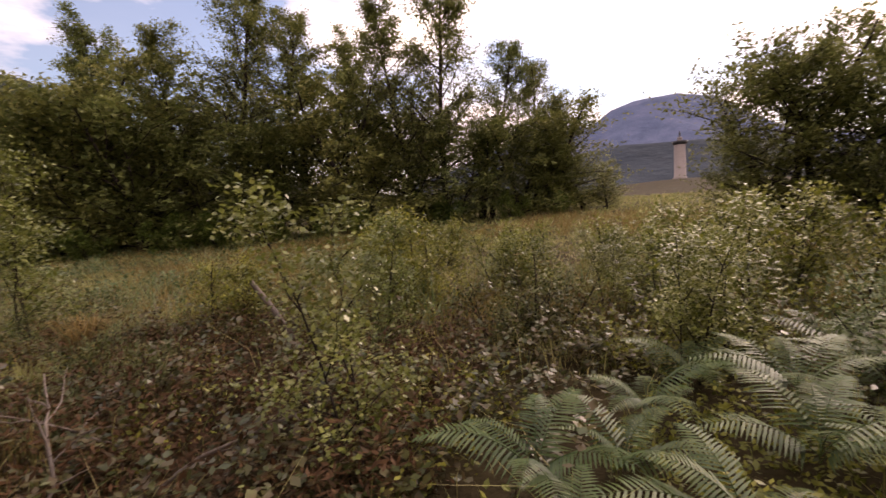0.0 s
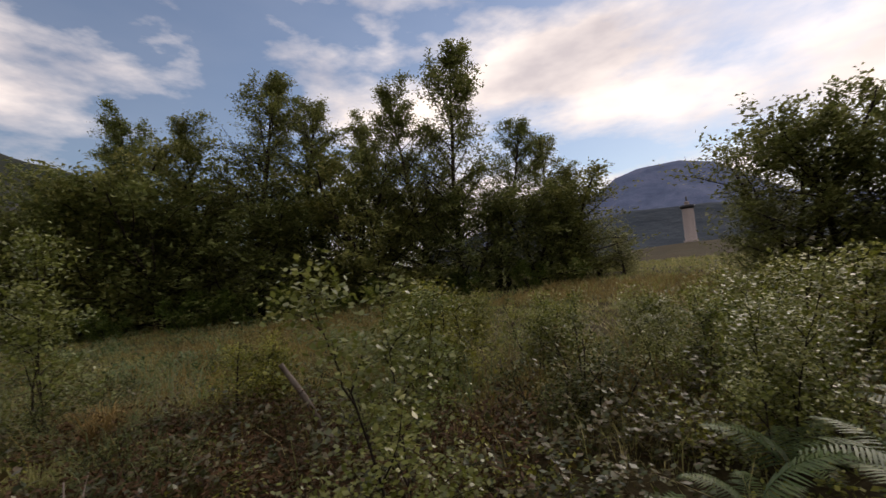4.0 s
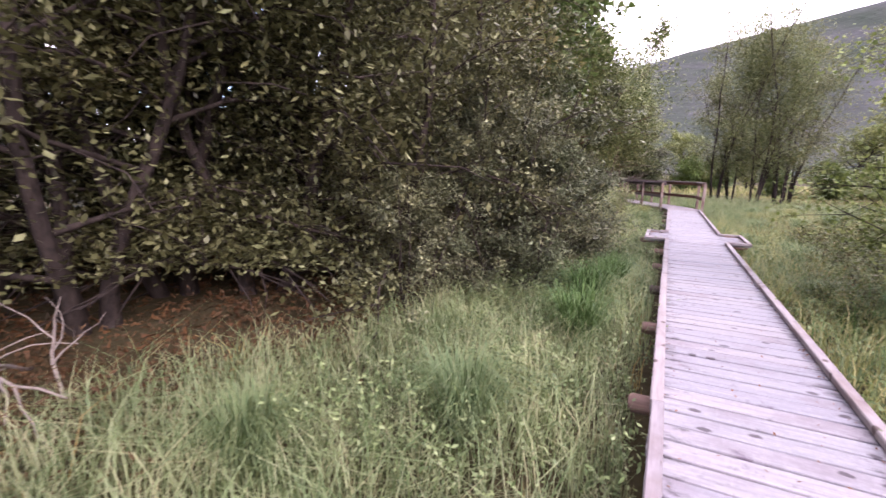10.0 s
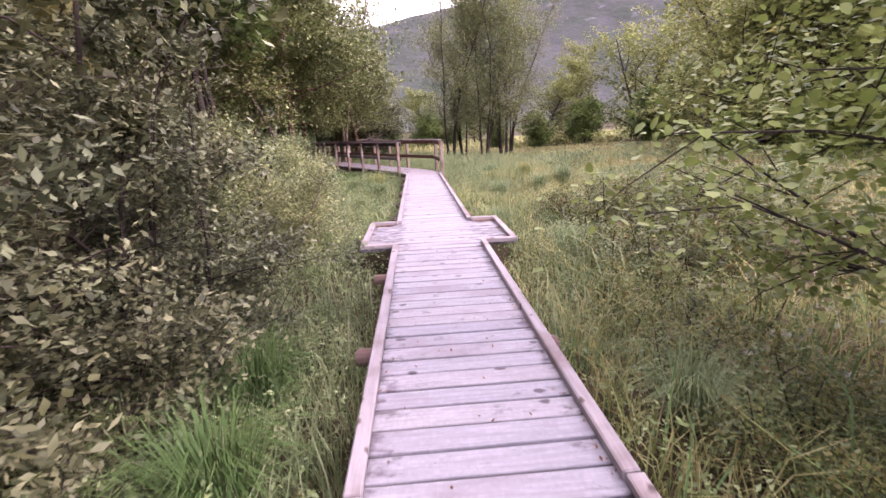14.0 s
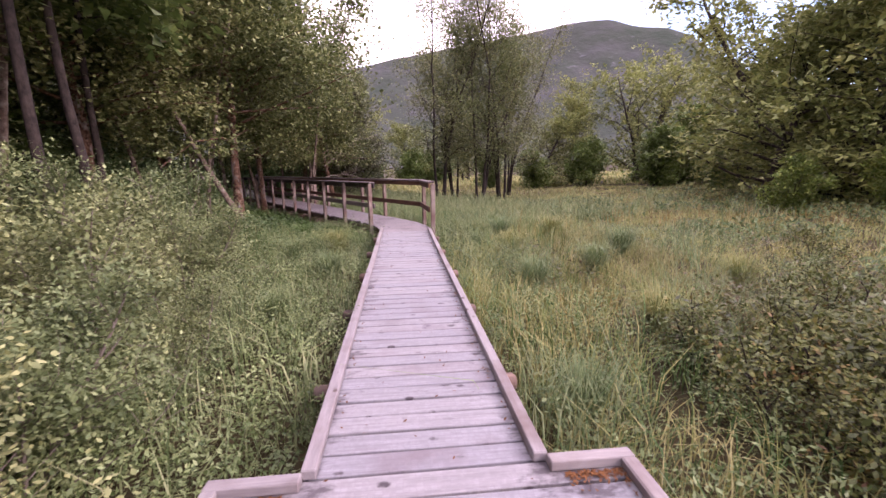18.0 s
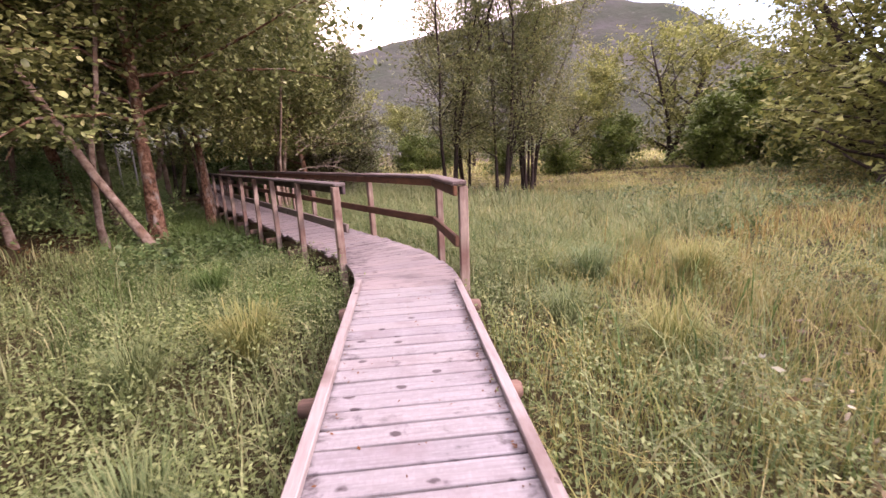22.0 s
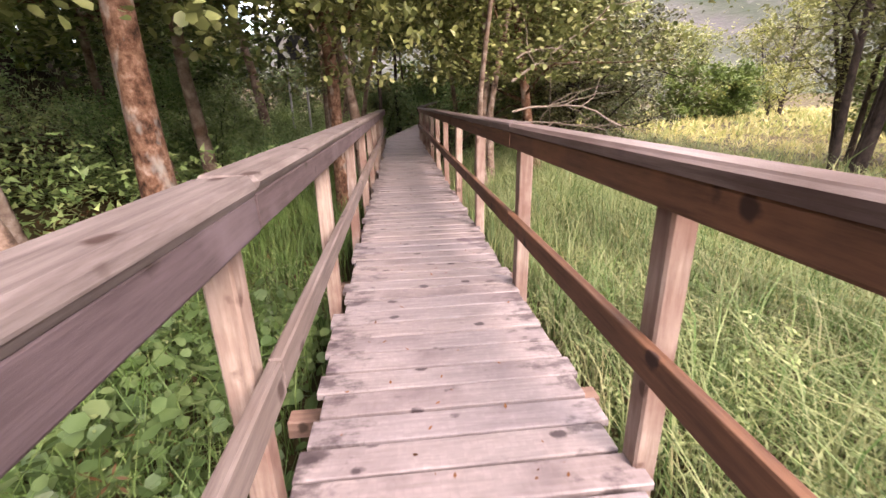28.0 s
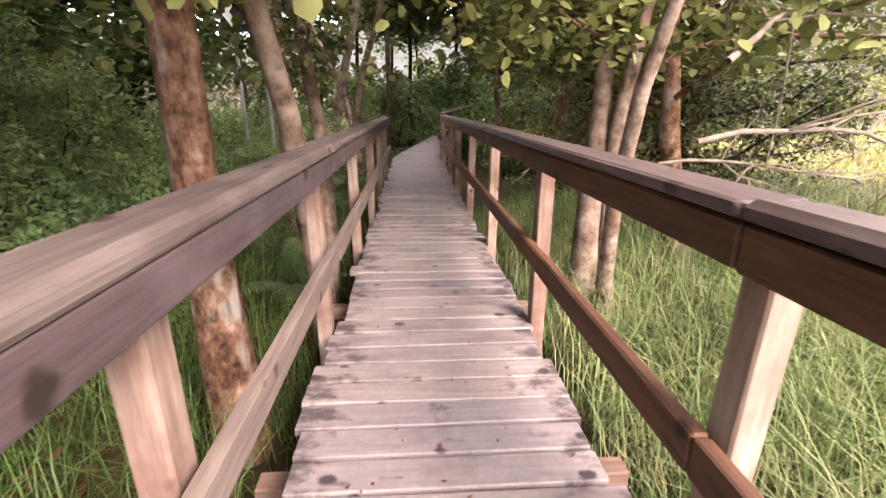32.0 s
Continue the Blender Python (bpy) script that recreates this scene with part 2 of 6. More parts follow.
M = {
    "deck": wood_material("weathered_deck_boards", (0.181, 0.169, 0.175), (0.290, 0.277, 0.285), (0.052, 0.040, 0.044), (0.160, 0.128, 0.136), (1.0, 16.0, 16.0), rough=0.52, ends=True),
    "deck_worn": wood_material("mossy_deck_boards", (0.172, 0.142, 0.142), (0.288, 0.248, 0.246), (0.045, 0.033, 0.036), (0.111, 0.085, 0.089), (1.0, 16.0, 16.0), rough=0.52, ends=True),
    "kerb": wood_material("weathered_kerb_timber", (0.196, 0.168, 0.166), (0.302, 0.268, 0.258), (0.085, 0.060, 0.051), (0.119, 0.076, 0.064), (1.0, 10.0, 10.0)),
    "rail": wood_material("brown_rail_timber", (0.045, 0.02, 0.012), (0.13, 0.062, 0.036), (0.025, 0.011, 0.008), (0.17, 0.075, 0.038), (1.0, 12.0, 12.0)),
    "grey_rail": wood_material("greyed_rail_timber", (0.034, 0.022, 0.023), (0.090, 0.064, 0.068), (0.019, 0.011, 0.009), (0.120, 0.090, 0.098), (1.0, 12.0, 12.0)),
    "tan_rail": wood_material("tan_rail_timber", (0.075, 0.054, 0.048), (0.185, 0.148, 0.132), (0.045, 0.028, 0.024), (0.11, 0.078, 0.066), (1.0, 12.0, 12.0)),
    "cap": wood_material("silvered_handrail", (0.060, 0.044, 0.040), (0.160, 0.131, 0.122), (0.033, 0.018, 0.015), (0.051, 0.033, 0.030), (1.0, 12.0, 12.0)),
    "brown_cap": wood_material("brown_handrail_cap", (0.058, 0.036, 0.032), (0.165, 0.128, 0.124), (0.028, 0.014, 0.010), (0.046, 0.024, 0.018), (1.0, 12.0, 12.0), rough=0.5),
    "post": wood_material("pale_post_timber", (0.145, 0.10, 0.08), (0.36, 0.285, 0.235), (0.075, 0.042, 0.032), (0.115, 0.055, 0.042), (12.0, 12.0, 1.0), worn=0.41),
    "bearer": wood_material("dark_bearer_timber", (0.10, 0.06, 0.045), (0.22, 0.14, 0.11), (0.05, 0.03, 0.02), (0.05, 0.04, 0.03)),
    "litter": leaf_material("fallen_leaves", [(0.10, 0.035, 0.018), (0.22, 0.085, 0.04), (0.07, 0.03, 0.02)], 0.8, 0.05),
    "soil": ground_material(),
    "birch": bark_material("birch_bark", [(0.30, (0.032, 0.022, 0.018)), (0.42, (0.120, 0.080, 0.060)), (0.58, (0.216, 0.164, 0.132)), (0.78, (0.352, 0.304, 0.264))], 7.0, 1.0, 0.8, (2.6, (0.136, 0.076, 0.044))),
    "red_bark": bark_material("reddish_bark", [(0.33, (0.022, 0.012, 0.008)), (0.46, (0.101, 0.050, 0.030)), (0.58, (0.187, 0.108, 0.072)), (0.72, (0.302, 0.223, 0.180))], 9.0, 1.1, 1.0, (5.0, (0.288, 0.266, 0.238))),
    "dark_bark": bark_material("dark_bark", [(0.3, (0.014, 0.010, 0.009)), (0.7, (0.060, 0.044, 0.036))], 7.0, 1.6, 0.8),
    "hazel": leaf_material("hazel_leaves", [(0.06, 0.10, 0.05), (0.10, 0.155, 0.09), (0.17, 0.225, 0.155)], 0.5, 0.35, gain=1.55),
    "broad": leaf_material("broad_green_leaves", [(0.06, 0.11, 0.055), (0.11, 0.17, 0.095), (0.20, 0.25, 0.16)], 0.5, 0.45, gain=2.2),
    "ground_leaf": leaf_material("low_round_leaves", [(0.045, 0.088, 0.042), (0.075, 0.13, 0.066), (0.125, 0.18, 0.105)], 0.5, 0.35, gain=1.25),
    "twig": bark_material("dead_twig", [(0.3, (0.13, 0.10, 0.08)), (0.7, (0.30, 0.25, 0.21))], 8.0, 1.5, 0.5),
    # dark first colours hold painted shade, the pale last one painted glints
    "willow": leaf_material("willow_leaves", [(0.022, 0.021, 0.011), (0.05, 0.046, 0.024), (0.11, 0.105, 0.065), (0.27, 0.26, 0.19)], 0.5, 0.4, gain=1.75),
    # willow leaves once more, their colour lifted for a row that stands in shade
    "back_willow": leaf_material("shaded_willow_leaves", [(0.06, 0.06, 0.03), (0.11, 0.105, 0.055), (0.22, 0.20, 0.13)], 0.5, 0.5, gain=1.9),
    "slim_leaf": leaf_material("sparse_birch_leaves", [(0.06, 0.07, 0.04), (0.10, 0.11, 0.06), (0.16, 0.155, 0.09)], 0.5, 0.5, gain=2.2),
    "lime_leaf": leaf_material("bright_shrub_leaves", [(0.06, 0.095, 0.03), (0.10, 0.15, 0.05), (0.17, 0.21, 0.085)], 0.5, 0.4, gain=1.2),
    "alder": leaf_material("alder_leaves", [(0.025, 0.042, 0.013), (0.05, 0.075, 0.028), (0.11, 0.14, 0.06)], 0.5, 0.45, gain=1.9),
    "bush_leaf": leaf_material("shrub_leaves", [(0.045, 0.075, 0.022), (0.10, 0.14, 0.04), (0.19, 0.22, 0.075)], 0.5, 0.5, gain=1.7),
    "low_leaf": leaf_material("bog_shrub_small_leaves", [(0.035, 0.05, 0.010), (0.10, 0.12, 0.025), (0.20, 0.21, 0.05), (0.30, 0.30, 0.10)], 0.45, 0.45, gain=1.75, gloss=0.4),
    # dark gaps and pale highlights of the crown are put into this leaf ramp
    "oak": leaf_material("oak_leaves", [(0.03, 0.042, 0.018), (0.07, 0.085, 0.04), (0.14, 0.155, 0.085), (0.28, 0.285, 0.19)], 0.5, 0.4, gain=1.9),
    "young_leaf": leaf_material("yellow_green_birch_leaves", [(0.085, 0.11, 0.033), (0.165, 0.195, 0.07), (0.29, 0.30, 0.16)], 0.5, 0.45, gain=1.75),
    # colours raised so that the glints of the glossy leaves are partly painted in
    "sapling_leaf": leaf_material("pale_sapling_leaves", [(0.09, 0.12, 0.03), (0.17, 0.20, 0.06), (0.30, 0.31, 0.15)], 0.36, 0.4, gain=1.6, gloss=0.6),
    "grey_leaf": leaf_material("grey_willow_leaves", [(0.05, 0.065, 0.035), (0.13, 0.15, 0.09), (0.30, 0.31, 0.21)], 0.55, 0.4, gain=2.1),
    # dark end painted as shade, pale end partly leaf colour and partly glints
    "sallow": leaf_material("sallow_leaves", [(0.03, 0.032, 0.02), (0.085, 0.09, 0.064), (0.30, 0.30, 0.235)], 0.55, 0.3, gain=1.5),
    "bramble": leaf_material("bramble_leaves", [(0.03, 0.035, 0.014), (0.07, 0.085, 0.03), (0.115, 0.07, 0.035), (0.20, 0.21, 0.11)], 0.40, 0.3, gain=1.5, gloss=0.5),
    "heath": leaf_material("bog_shrub_leaves", [(0.03, 0.035, 0.014), (0.06, 0.075, 0.025), (0.12, 0.13, 0.045), (0.17, 0.10, 0.045)], 0.5, 0.3, gain=1.5),
    "fern": leaf_material("bracken_fronds", [(0.05, 0.095, 0.035), (0.085, 0.14, 0.06), (0.15, 0.20, 0.10)], 0.45, 0.4, gain=1.4, gloss=0.4),
    "herb": leaf_material("bog_herbs", [(0.038, 0.06, 0.03), (0.08, 0.115, 0.06), (0.15, 0.19, 0.115), (0.21, 0.245, 0.17)], 0.5, 0.4, gain=1.8),
    "grass": leaf_material("long_grass", [(0.09, 0.14, 0.075), (0.165, 0.22, 0.13), (0.25, 0.285, 0.205), (0.33, 0.31, 0.245)], 0.6, 0.5, gain=1.38, drift_scale=0.8),
    "meadow": leaf_material("meadow_grass", [(0.09, 0.125, 0.045), (0.17, 0.178, 0.088), (0.255, 0.222, 0.132), (0.325, 0.278, 0.198)], 0.6, 0.5, gain=2.1, drift_scale=0.35),
    "straw": leaf_material("dry_grass", [(0.21, 0.145, 0.07), (0.32, 0.225, 0.12), (0.16, 0.125, 0.06)], 0.6, 0.45, gain=1.5),
    "rush": leaf_material("rushes", [(0.05, 0.10, 0.035), (0.09, 0.16, 0.065), (0.17, 0.23, 0.115)], 0.55, 0.4, gain=1.35),
    "dead": leaf_material("dead_bracken", [(0.07, 0.032, 0.018), (0.13, 0.06, 0.03), (0.07, 0.048, 0.035)], 0.8, 0.1),
    "far_leaf": leaf_material("distant_foliage", [(0.035, 0.042, 0.018), (0.065, 0.072, 0.03), (0.12, 0.12, 0.06)], 0.6, 0.5, gain=3.7),
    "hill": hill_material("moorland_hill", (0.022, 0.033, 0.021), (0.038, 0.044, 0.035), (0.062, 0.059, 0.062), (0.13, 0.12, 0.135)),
    # woodland tinted dark blue, so that the colour itself carries the haze
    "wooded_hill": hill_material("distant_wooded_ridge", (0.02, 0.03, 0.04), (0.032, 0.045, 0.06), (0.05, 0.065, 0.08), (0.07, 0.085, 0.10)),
    # the blue of distance haze is painted into the mountain's colours
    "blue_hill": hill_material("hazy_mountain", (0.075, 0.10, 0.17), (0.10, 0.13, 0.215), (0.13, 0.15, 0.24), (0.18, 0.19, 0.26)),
    "stone": plain_material("tower_stone", (0.22, 0.18, 0.17), (0.36, 0.31, 0.29), 3.0, 0.9),
    "white": plain_material("white_sheeting", (0.72, 0.72, 0.72), (0.8, 0.8, 0.8), 5.0, 0.4, 0, 0.0),
    "black": plain_material("black_sheeting", (0.012, 0.012, 0.014), (0.02, 0.02, 0.022), 5.0, 0.4, 0, 0.0),
    "steel": plain_material("galvanised_steel", (0.38, 0.39, 0.40), (0.5, 0.5, 0.5), 6.0, 0.5, 0.6, 0.05),
    "asphalt": plain_material("asphalt", (0.04, 0.04, 0.042), (0.065, 0.065, 0.065), 20.0, 0.9),
}

# ---------------------------------------------------------------- mesh tools
RNG = np.random.default_rng(7)


def mesh_of(name, verts, quads=None, tris=None, smooth=False):
    """A mesh from arrays of corners, four-sided and three-sided faces."""
    me = bpy.data.meshes.new(name)
    verts = np.asarray(verts, np.float32).reshape(-1, 3)
    quads = np.zeros((0, 4), np.int32) if quads is None else np.asarray(quads, np.int32).reshape(-1, 4)
    tris = np.zeros((0, 3), np.int32) if tris is None else np.asarray(tris, np.int32).reshape(-1, 3)
    loops = np.concatenate([quads.ravel(), tris.ravel()])
    sizes = np.concatenate([np.full(len(quads), 4, np.int32), np.full(len(tris), 3, np.int32)])
    starts = np.concatenate([[0], np.cumsum(sizes)[:-1]]).astype(np.int32) if len(sizes) else sizes
    me.vertices.add(len(verts))
    me.vertices.foreach_set("co", verts.ravel())
    me.loops.add(len(loops))
    me.loops.foreach_set("vertex_index", loops)
    me.polygons.add(len(sizes))
    me.polygons.foreach_set("loop_start", starts)
    me.polygons.foreach_set("loop_total", sizes)
    if smooth:
        me.polygons.foreach_set("use_smooth", np.ones(len(sizes), bool))
    me.update(calc_edges=True)
    return me


def part(name, me, material, parent, label="", m=None):
    """One mesh object under a thing or a part."""
    if isinstance(me, bmesh.types.BMesh):
        data = bpy.data.meshes.new(name)
        me.to_mesh(data)
        me.free()
        me = data
    if material is not None and not me.materials:
        me.materials.append(material)
    ob = new(name, me)
    ob.parent = parent
    if m is not None:
        ob.matrix_basis = m
    if label:
        ob["label"] = label
    return ob


def thing(name, label, category, group="", kind="", m=None):
    ob = new(name)
    ob.empty_display_size = 0.1
    if m is not None:
        ob.matrix_basis = m
    return tagged(ob, label, category, group, kind)


def solid(name, me, material, label, category="", group="", kind="", m=None):
    return tagged(part(name, me, material, None, "", m), label, category, group, kind)


def unit(v):
    v = np.asarray(v, float)
    return v / np.maximum(np.linalg.norm(v, axis=-1, keepdims=True), 1e-9)


class Heap:
    """Gathers pieces into one mesh."""

    def __init__(self):
        self.v, self.q, self.t, self.n = [], [], [], 0

    def add(self, verts, quads=None, tris=None):
        verts = np.asarray(verts, float).reshape(-1, 3)
        if quads is not None and len(quads):
            self.q.append(np.asarray(quads).reshape(-1, 4) + self.n)
        if tris is not None and len(tris):
            self.t.append(np.asarray(tris).reshape(-1, 3) + self.n)
        self.v.append(verts)
        self.n += len(verts)
        return self

    def mesh(self, name, smooth=False):
        cat = lambda a, w: np.concatenate(a) if a else np.zeros((0, w), int)
        return mesh_of(name, np.concatenate(self.v) if self.v else np.zeros((0, 3)), cat(self.q, 4), cat(self.t, 3), smooth)


def tube(heap, points, radii, sides=7, wob=0.0):
    """A tapering limb along points."""
    pts, radii = np.asarray(points, float), np.asarray(radii, float)
    along = unit(np.gradient(pts, axis=0))
    ref = np.where(np.abs(along[:, 2:3]) > 0.9, [[1.0, 0, 0]], [[0, 0, 1.0]])
    a = unit(np.cross(along, ref))
    for i in range(1, len(a)):
        if a[i] @ a[i - 1] < 0:
            a[i] = -a[i]
    b = np.cross(along, a)
    ang = np.linspace(0, 2 * np.pi, sides, endpoint=False)
    r = radii[:, None] * (1 + wob * RNG.uniform(-1, 1, (len(pts), sides)))
    ring = pts[:, None] + r[..., None] * (np.cos(ang)[None, :, None] * a[:, None] + np.sin(ang)[None, :, None] * b[:, None])
    i, j = np.meshgrid(np.arange(len(pts) - 1), np.arange(sides), indexing="ij")
    k = (j + 1) % sides
    quads = np.stack([i * sides + j, i * sides + k, (i + 1) * sides + k, (i + 1) * sides + j], -1).reshape(-1, 4)
    heap.add(ring.reshape(-1, 3), quads)


def leaf_cards(centres, size, rng, up=0.35, narrow=0.5, vary=0.35, droop=0.0, fold=0.25, shape="quad"):
    """Many small folded leaves: corners and faces."""
    n = len(centres)
    d = rng.normal(size=(n, 3))
    d[:, 2] = d[:, 2] * 0.6 - droop
    d = unit(d)
    nor = rng.normal(size=(n, 3))
    nor[:, 2] = np.abs(nor[:, 2]) + up * 2
    side = unit(np.cross(d, nor))
    nrm = np.cross(side, d)
    s = (size * rng.uniform(1 - vary, 1 + vary, n))[:, None]
    base = centres - d * s * 0.5
    mid = centres - nrm * s * fold * 0.4
    if shape == "tri":
        v = np.stack([base + side * s * narrow * 0.5, centres + d * s * 0.55, base - side * s * narrow * 0.5], 1)
        return v.reshape(-1, 3), None, np.arange(n * 3).reshape(-1, 3)
    if shape == "round":
        w, lift = side * s * narrow * 0.5, nrm * s * fold * 0.3
        v = np.stack([base, base + d * s * 0.22 + w + lift, base + d * s * 0.68 + w * 0.9 + lift, centres + d * s * 0.5, base + d * s * 0.68 - w * 0.9 + lift, base + d * s * 0.22 - w + lift], 1)
        o = np.arange(n)[:, None] * 6
        return v.reshape(-1, 3), np.concatenate([o + [0, 1, 2, 3], o + [0, 3, 4, 5]], 1).reshape(-1, 4), None
    v = np.stack([base, mid + side * s * narrow * 0.5 + nrm * s * fold * 0.3, centres + d * s * 0.5, mid - side * s * narrow * 0.5 + nrm * s * fold * 0.3], 1)
    return v.reshape(-1, 3), np.arange(n * 4).reshape(-1, 4), None


def blades(xy, z, height, width, rng, lean=0.5, bend=0.6, vary=0.4, tuft=9, gather=0.075):
    """Grass blades of two bends, gathered in tufts that spread outwards, as corners and triangles."""
    n = len(xy) // tuft * tuft
    core = np.repeat(np.arange(n // tuft), tuft)
    off = rng.normal(0, gather, (n, 2)) * (width / 0.010) ** 0.5
    tall = rng.uniform(0.6, 1.25, n // tuft)[core]
    loose = rng.uniform(size=n) < 0.3
    xy = np.where(loose[:, None], xy[:n], xy[core] + off)
    z = np.where(loose, z[:n], z[core])
    h = (height if np.isscalar(height) else height[:n]) * rng.uniform(1 - vary, 1 + vary, n) * tall
    a = np.where(loose, rng.uniform(0, 2 * np.pi, n), np.arctan2(off[:, 1], off[:, 0]) + rng.normal(0, 0.5, n))
    out = np.stack([np.cos(a), np.sin(a)], 1) * (lean * rng.uniform(0.1, 1.0, n) * h)[:, None]
    b = a + rng.uniform(-0.8, 0.8, n) + np.pi / 2
    side = np.stack([np.cos(b), np.sin(b), 0 * b], 1) * (width * rng.uniform(0.7, 1.3, n))[:, None] * 0.5
    p0 = np.column_stack([xy, z])
    p1 = p0 + np.column_stack([out * 0.28, h * 0.62])
    p2 = p0 + np.column_stack([out * (1 + bend * 0.3), h * (1 - bend * 0.28 * rng.uniform(0, 1, n))])
    far = width > 0.025
    v = np.stack([p0 - side, p0 + side, p2], 1) if far else np.stack([p0 - side, p0 + side, p1 - side * 0.8, p1 + side * 0.8, p2], 1)
    ok = off_walk(p2[:, 0], p2[:, 1], 0.0) & off_walk(xy[:, 0], xy[:, 1], 0.03)
    v = v[ok]
    if far:
        return v.reshape(-1, 3), np.arange(len(v) * 3).reshape(-1, 3)
    o = np.arange(len(v))[:, None] * 5
    t = np.concatenate([o + [0, 1, 3], o + [0, 3, 2], o + [2, 3, 4]], 1)
    return v.reshape(-1, 3), t.reshape(-1, 3)


def box_bm(sx, sy, sz, bevel=0.006, m=None):
    """A box with its edges taken off, centred."""
    bm = bmesh.new()
    bmesh.ops.create_cube(bm, size=1.0)
    bmesh.ops.scale(bm, vec=(sx, sy, sz), verts=bm.verts)
    if bevel:
        bmesh.ops.bevel(bm, geom=bm.edges[:], offset=bevel, segments=1, affect="EDGES")
    if m is not None:
        bmesh.ops.transform(bm, matrix=m, verts=bm.verts)
    return bm


def box_mesh(name, sx, sy, sz, material, bevel=0.006, worn=0.0, seed=0):
    bm = box_bm(sx, sy, sz, bevel)
    if worn:
        r = random.Random(seed)
        for v in bm.verts:
            v.co += Vector((r.uniform(-worn, worn) * 0.5, r.uniform(-worn, worn), r.uniform(-worn, worn)))
    me = bpy.data.meshes.new(name)
    bm.to_mesh(me)
    bm.free()
    me.materials.append(material)
    return me


def smoothstep(a, b, v):
    t = np.clip((np.asarray(v, float) - a) / (b - a), 0, 1)
    return t * t * (3 - 2 * t)


# ---------------------------------------------------------------- the plan
BEND = 29.0
CB, SB = math.cos(radians(BEND)), math.sin(radians(BEND))
RX, RY = -0.47, 25.99


def bridge(l, s, z=0.0):
    """A place by the railed walk: l to its right from the right-hand posts, s along it."""
    return (RX + CB * l - SB * s, RY + SB * l + CB * s, z)


def ground_z(x, y):
    x, y = np.asarray(x, float), np.asarray(y, float)
    z = -0.42 + 0.06 * np.sin(x * 0.9 + 1.3) * np.cos(y * 0.7) + 0.04 * np.sin(x * 2.3 + y * 1.7)
    z = z + 0.15 * smoothstep(1.0, 4.0, x) * (1 - smoothstep(3.0, 8.0, y)) * smoothstep(-10, -2, y)
    z = z + smoothstep(6, 120, x) * 3.6 * (1 - smoothstep(-2, 32, y))
    z = z + smoothstep(6, 40, x) * 0.5
    l = (x - RX) * CB + (y - RY) * SB
    z = z + (1.3 * smoothstep(-3.5, -9.0, l) + 2.9 * smoothstep(-9.0, -15.0, l)) * smoothstep(20, 32, y) - 0.7 * smoothstep(-9.5, -12.0, x) * (1 - smoothstep(4, 10, y))
    z = z - 0.22 * np.exp(-((l + 0.6) / 1.6) ** 2) * smoothstep(23, 26, y) * (1 - smoothstep(38, 44, y))
    r = np.hypot(x, y - 12)
    z = z + 6.2 * np.exp(-((x - 222) ** 2 + (y + 49) ** 2) / 2400.0)
    return z + 2.0 * smoothstep(150, 500, r)

# ---------------------------------------------------------------- ground and distance


def build_ground():
    fine_x = np.concatenate([-np.geomspace(30, 3000, 26)[::-1], np.arange(-29, 45, 0.7), np.geomspace(46, 3000, 26)])
    fine_y = np.concatenate([-np.geomspace(20, 3000, 26)[::-1], np.arange(-19, 60, 0.7), np.geomspace(61, 3000, 26)])
    gx, gy = np.meshgrid(fine_x, fine_y)
    near = (np.hypot(gx, gy - 12) < 70)
    z = ground_z(gx, gy) + near * RNG.normal(0, 0.025, gx.shape)
    ny, nx = gx.shape
    i, j = np.meshgrid(np.arange(ny - 1), np.arange(nx - 1), indexing="ij")
    a = i * nx + j
    quads = np.stack([a, a + 1, a + nx + 1, a + nx], -1).reshape(-1, 4)
    solid("ground", mesh_of("ground", np.stack([gx, gy, z], -1), quads, smooth=True), M["soil"], "dark boggy ground with moss, peat and old grass", "ground", kind="structure")


def build_hill(name, material, label, distance, profile, depth, seed):
    """A ridge seen from the walk. profile: bearing in degrees to the right of +y and height of the skyline in degrees."""
    bs = np.linspace(profile[0][0], profile[-1][0], 150)
    hs = np.interp(bs, [p[0] for p in profile], [p[1] for p in profile])
    rows = 36
    verts = np.zeros((rows, len(bs), 3))
    for r in range(rows):
        f = r / (rows - 1)
        d = distance * (1 - depth * (0.8 - f)) if f < 0.8 else distance * (1 + (f - 0.8) * 1.5)
        rise = (f / 0.8) ** 1.6 if f < 0.8 else 1 - ((f - 0.8) / 0.2) ** 1.5 * 0.5
        for c, (b, h) in enumerate(zip(bs, hs)):
            top = math.tan(radians(h)) * distance
            x, y = math.sin(radians(b)) * d, math.cos(radians(b)) * d + 8
            n = noise.fractal(Vector((x * 0.006 + seed, y * 0.006, 0)), 1.0, 2.1, 5)
            bump = noise.fractal(Vector((x * 0.03 + seed, y * 0.03, 3.0)), 1.0, 2.1, 3)
            verts[r, c] = (x, y, top * rise + (n * 0.06 * top + bump * 0.03 * top) * min(1, f * 4) * min(1, max(0.12, (0.8 - f) * 5)) - 2)
    i, j = np.meshgrid(np.arange(rows - 1), np.arange(len(bs) - 1), indexing="ij")
    a = i * len(bs) + j
    quads = np.stack([a, a + 1, a + len(bs) + 1, a + len(bs)], -1).reshape(-1, 4)
    solid(name, mesh_of(name, verts, quads, smooth=True), M[material], label, "hill", kind="structure")


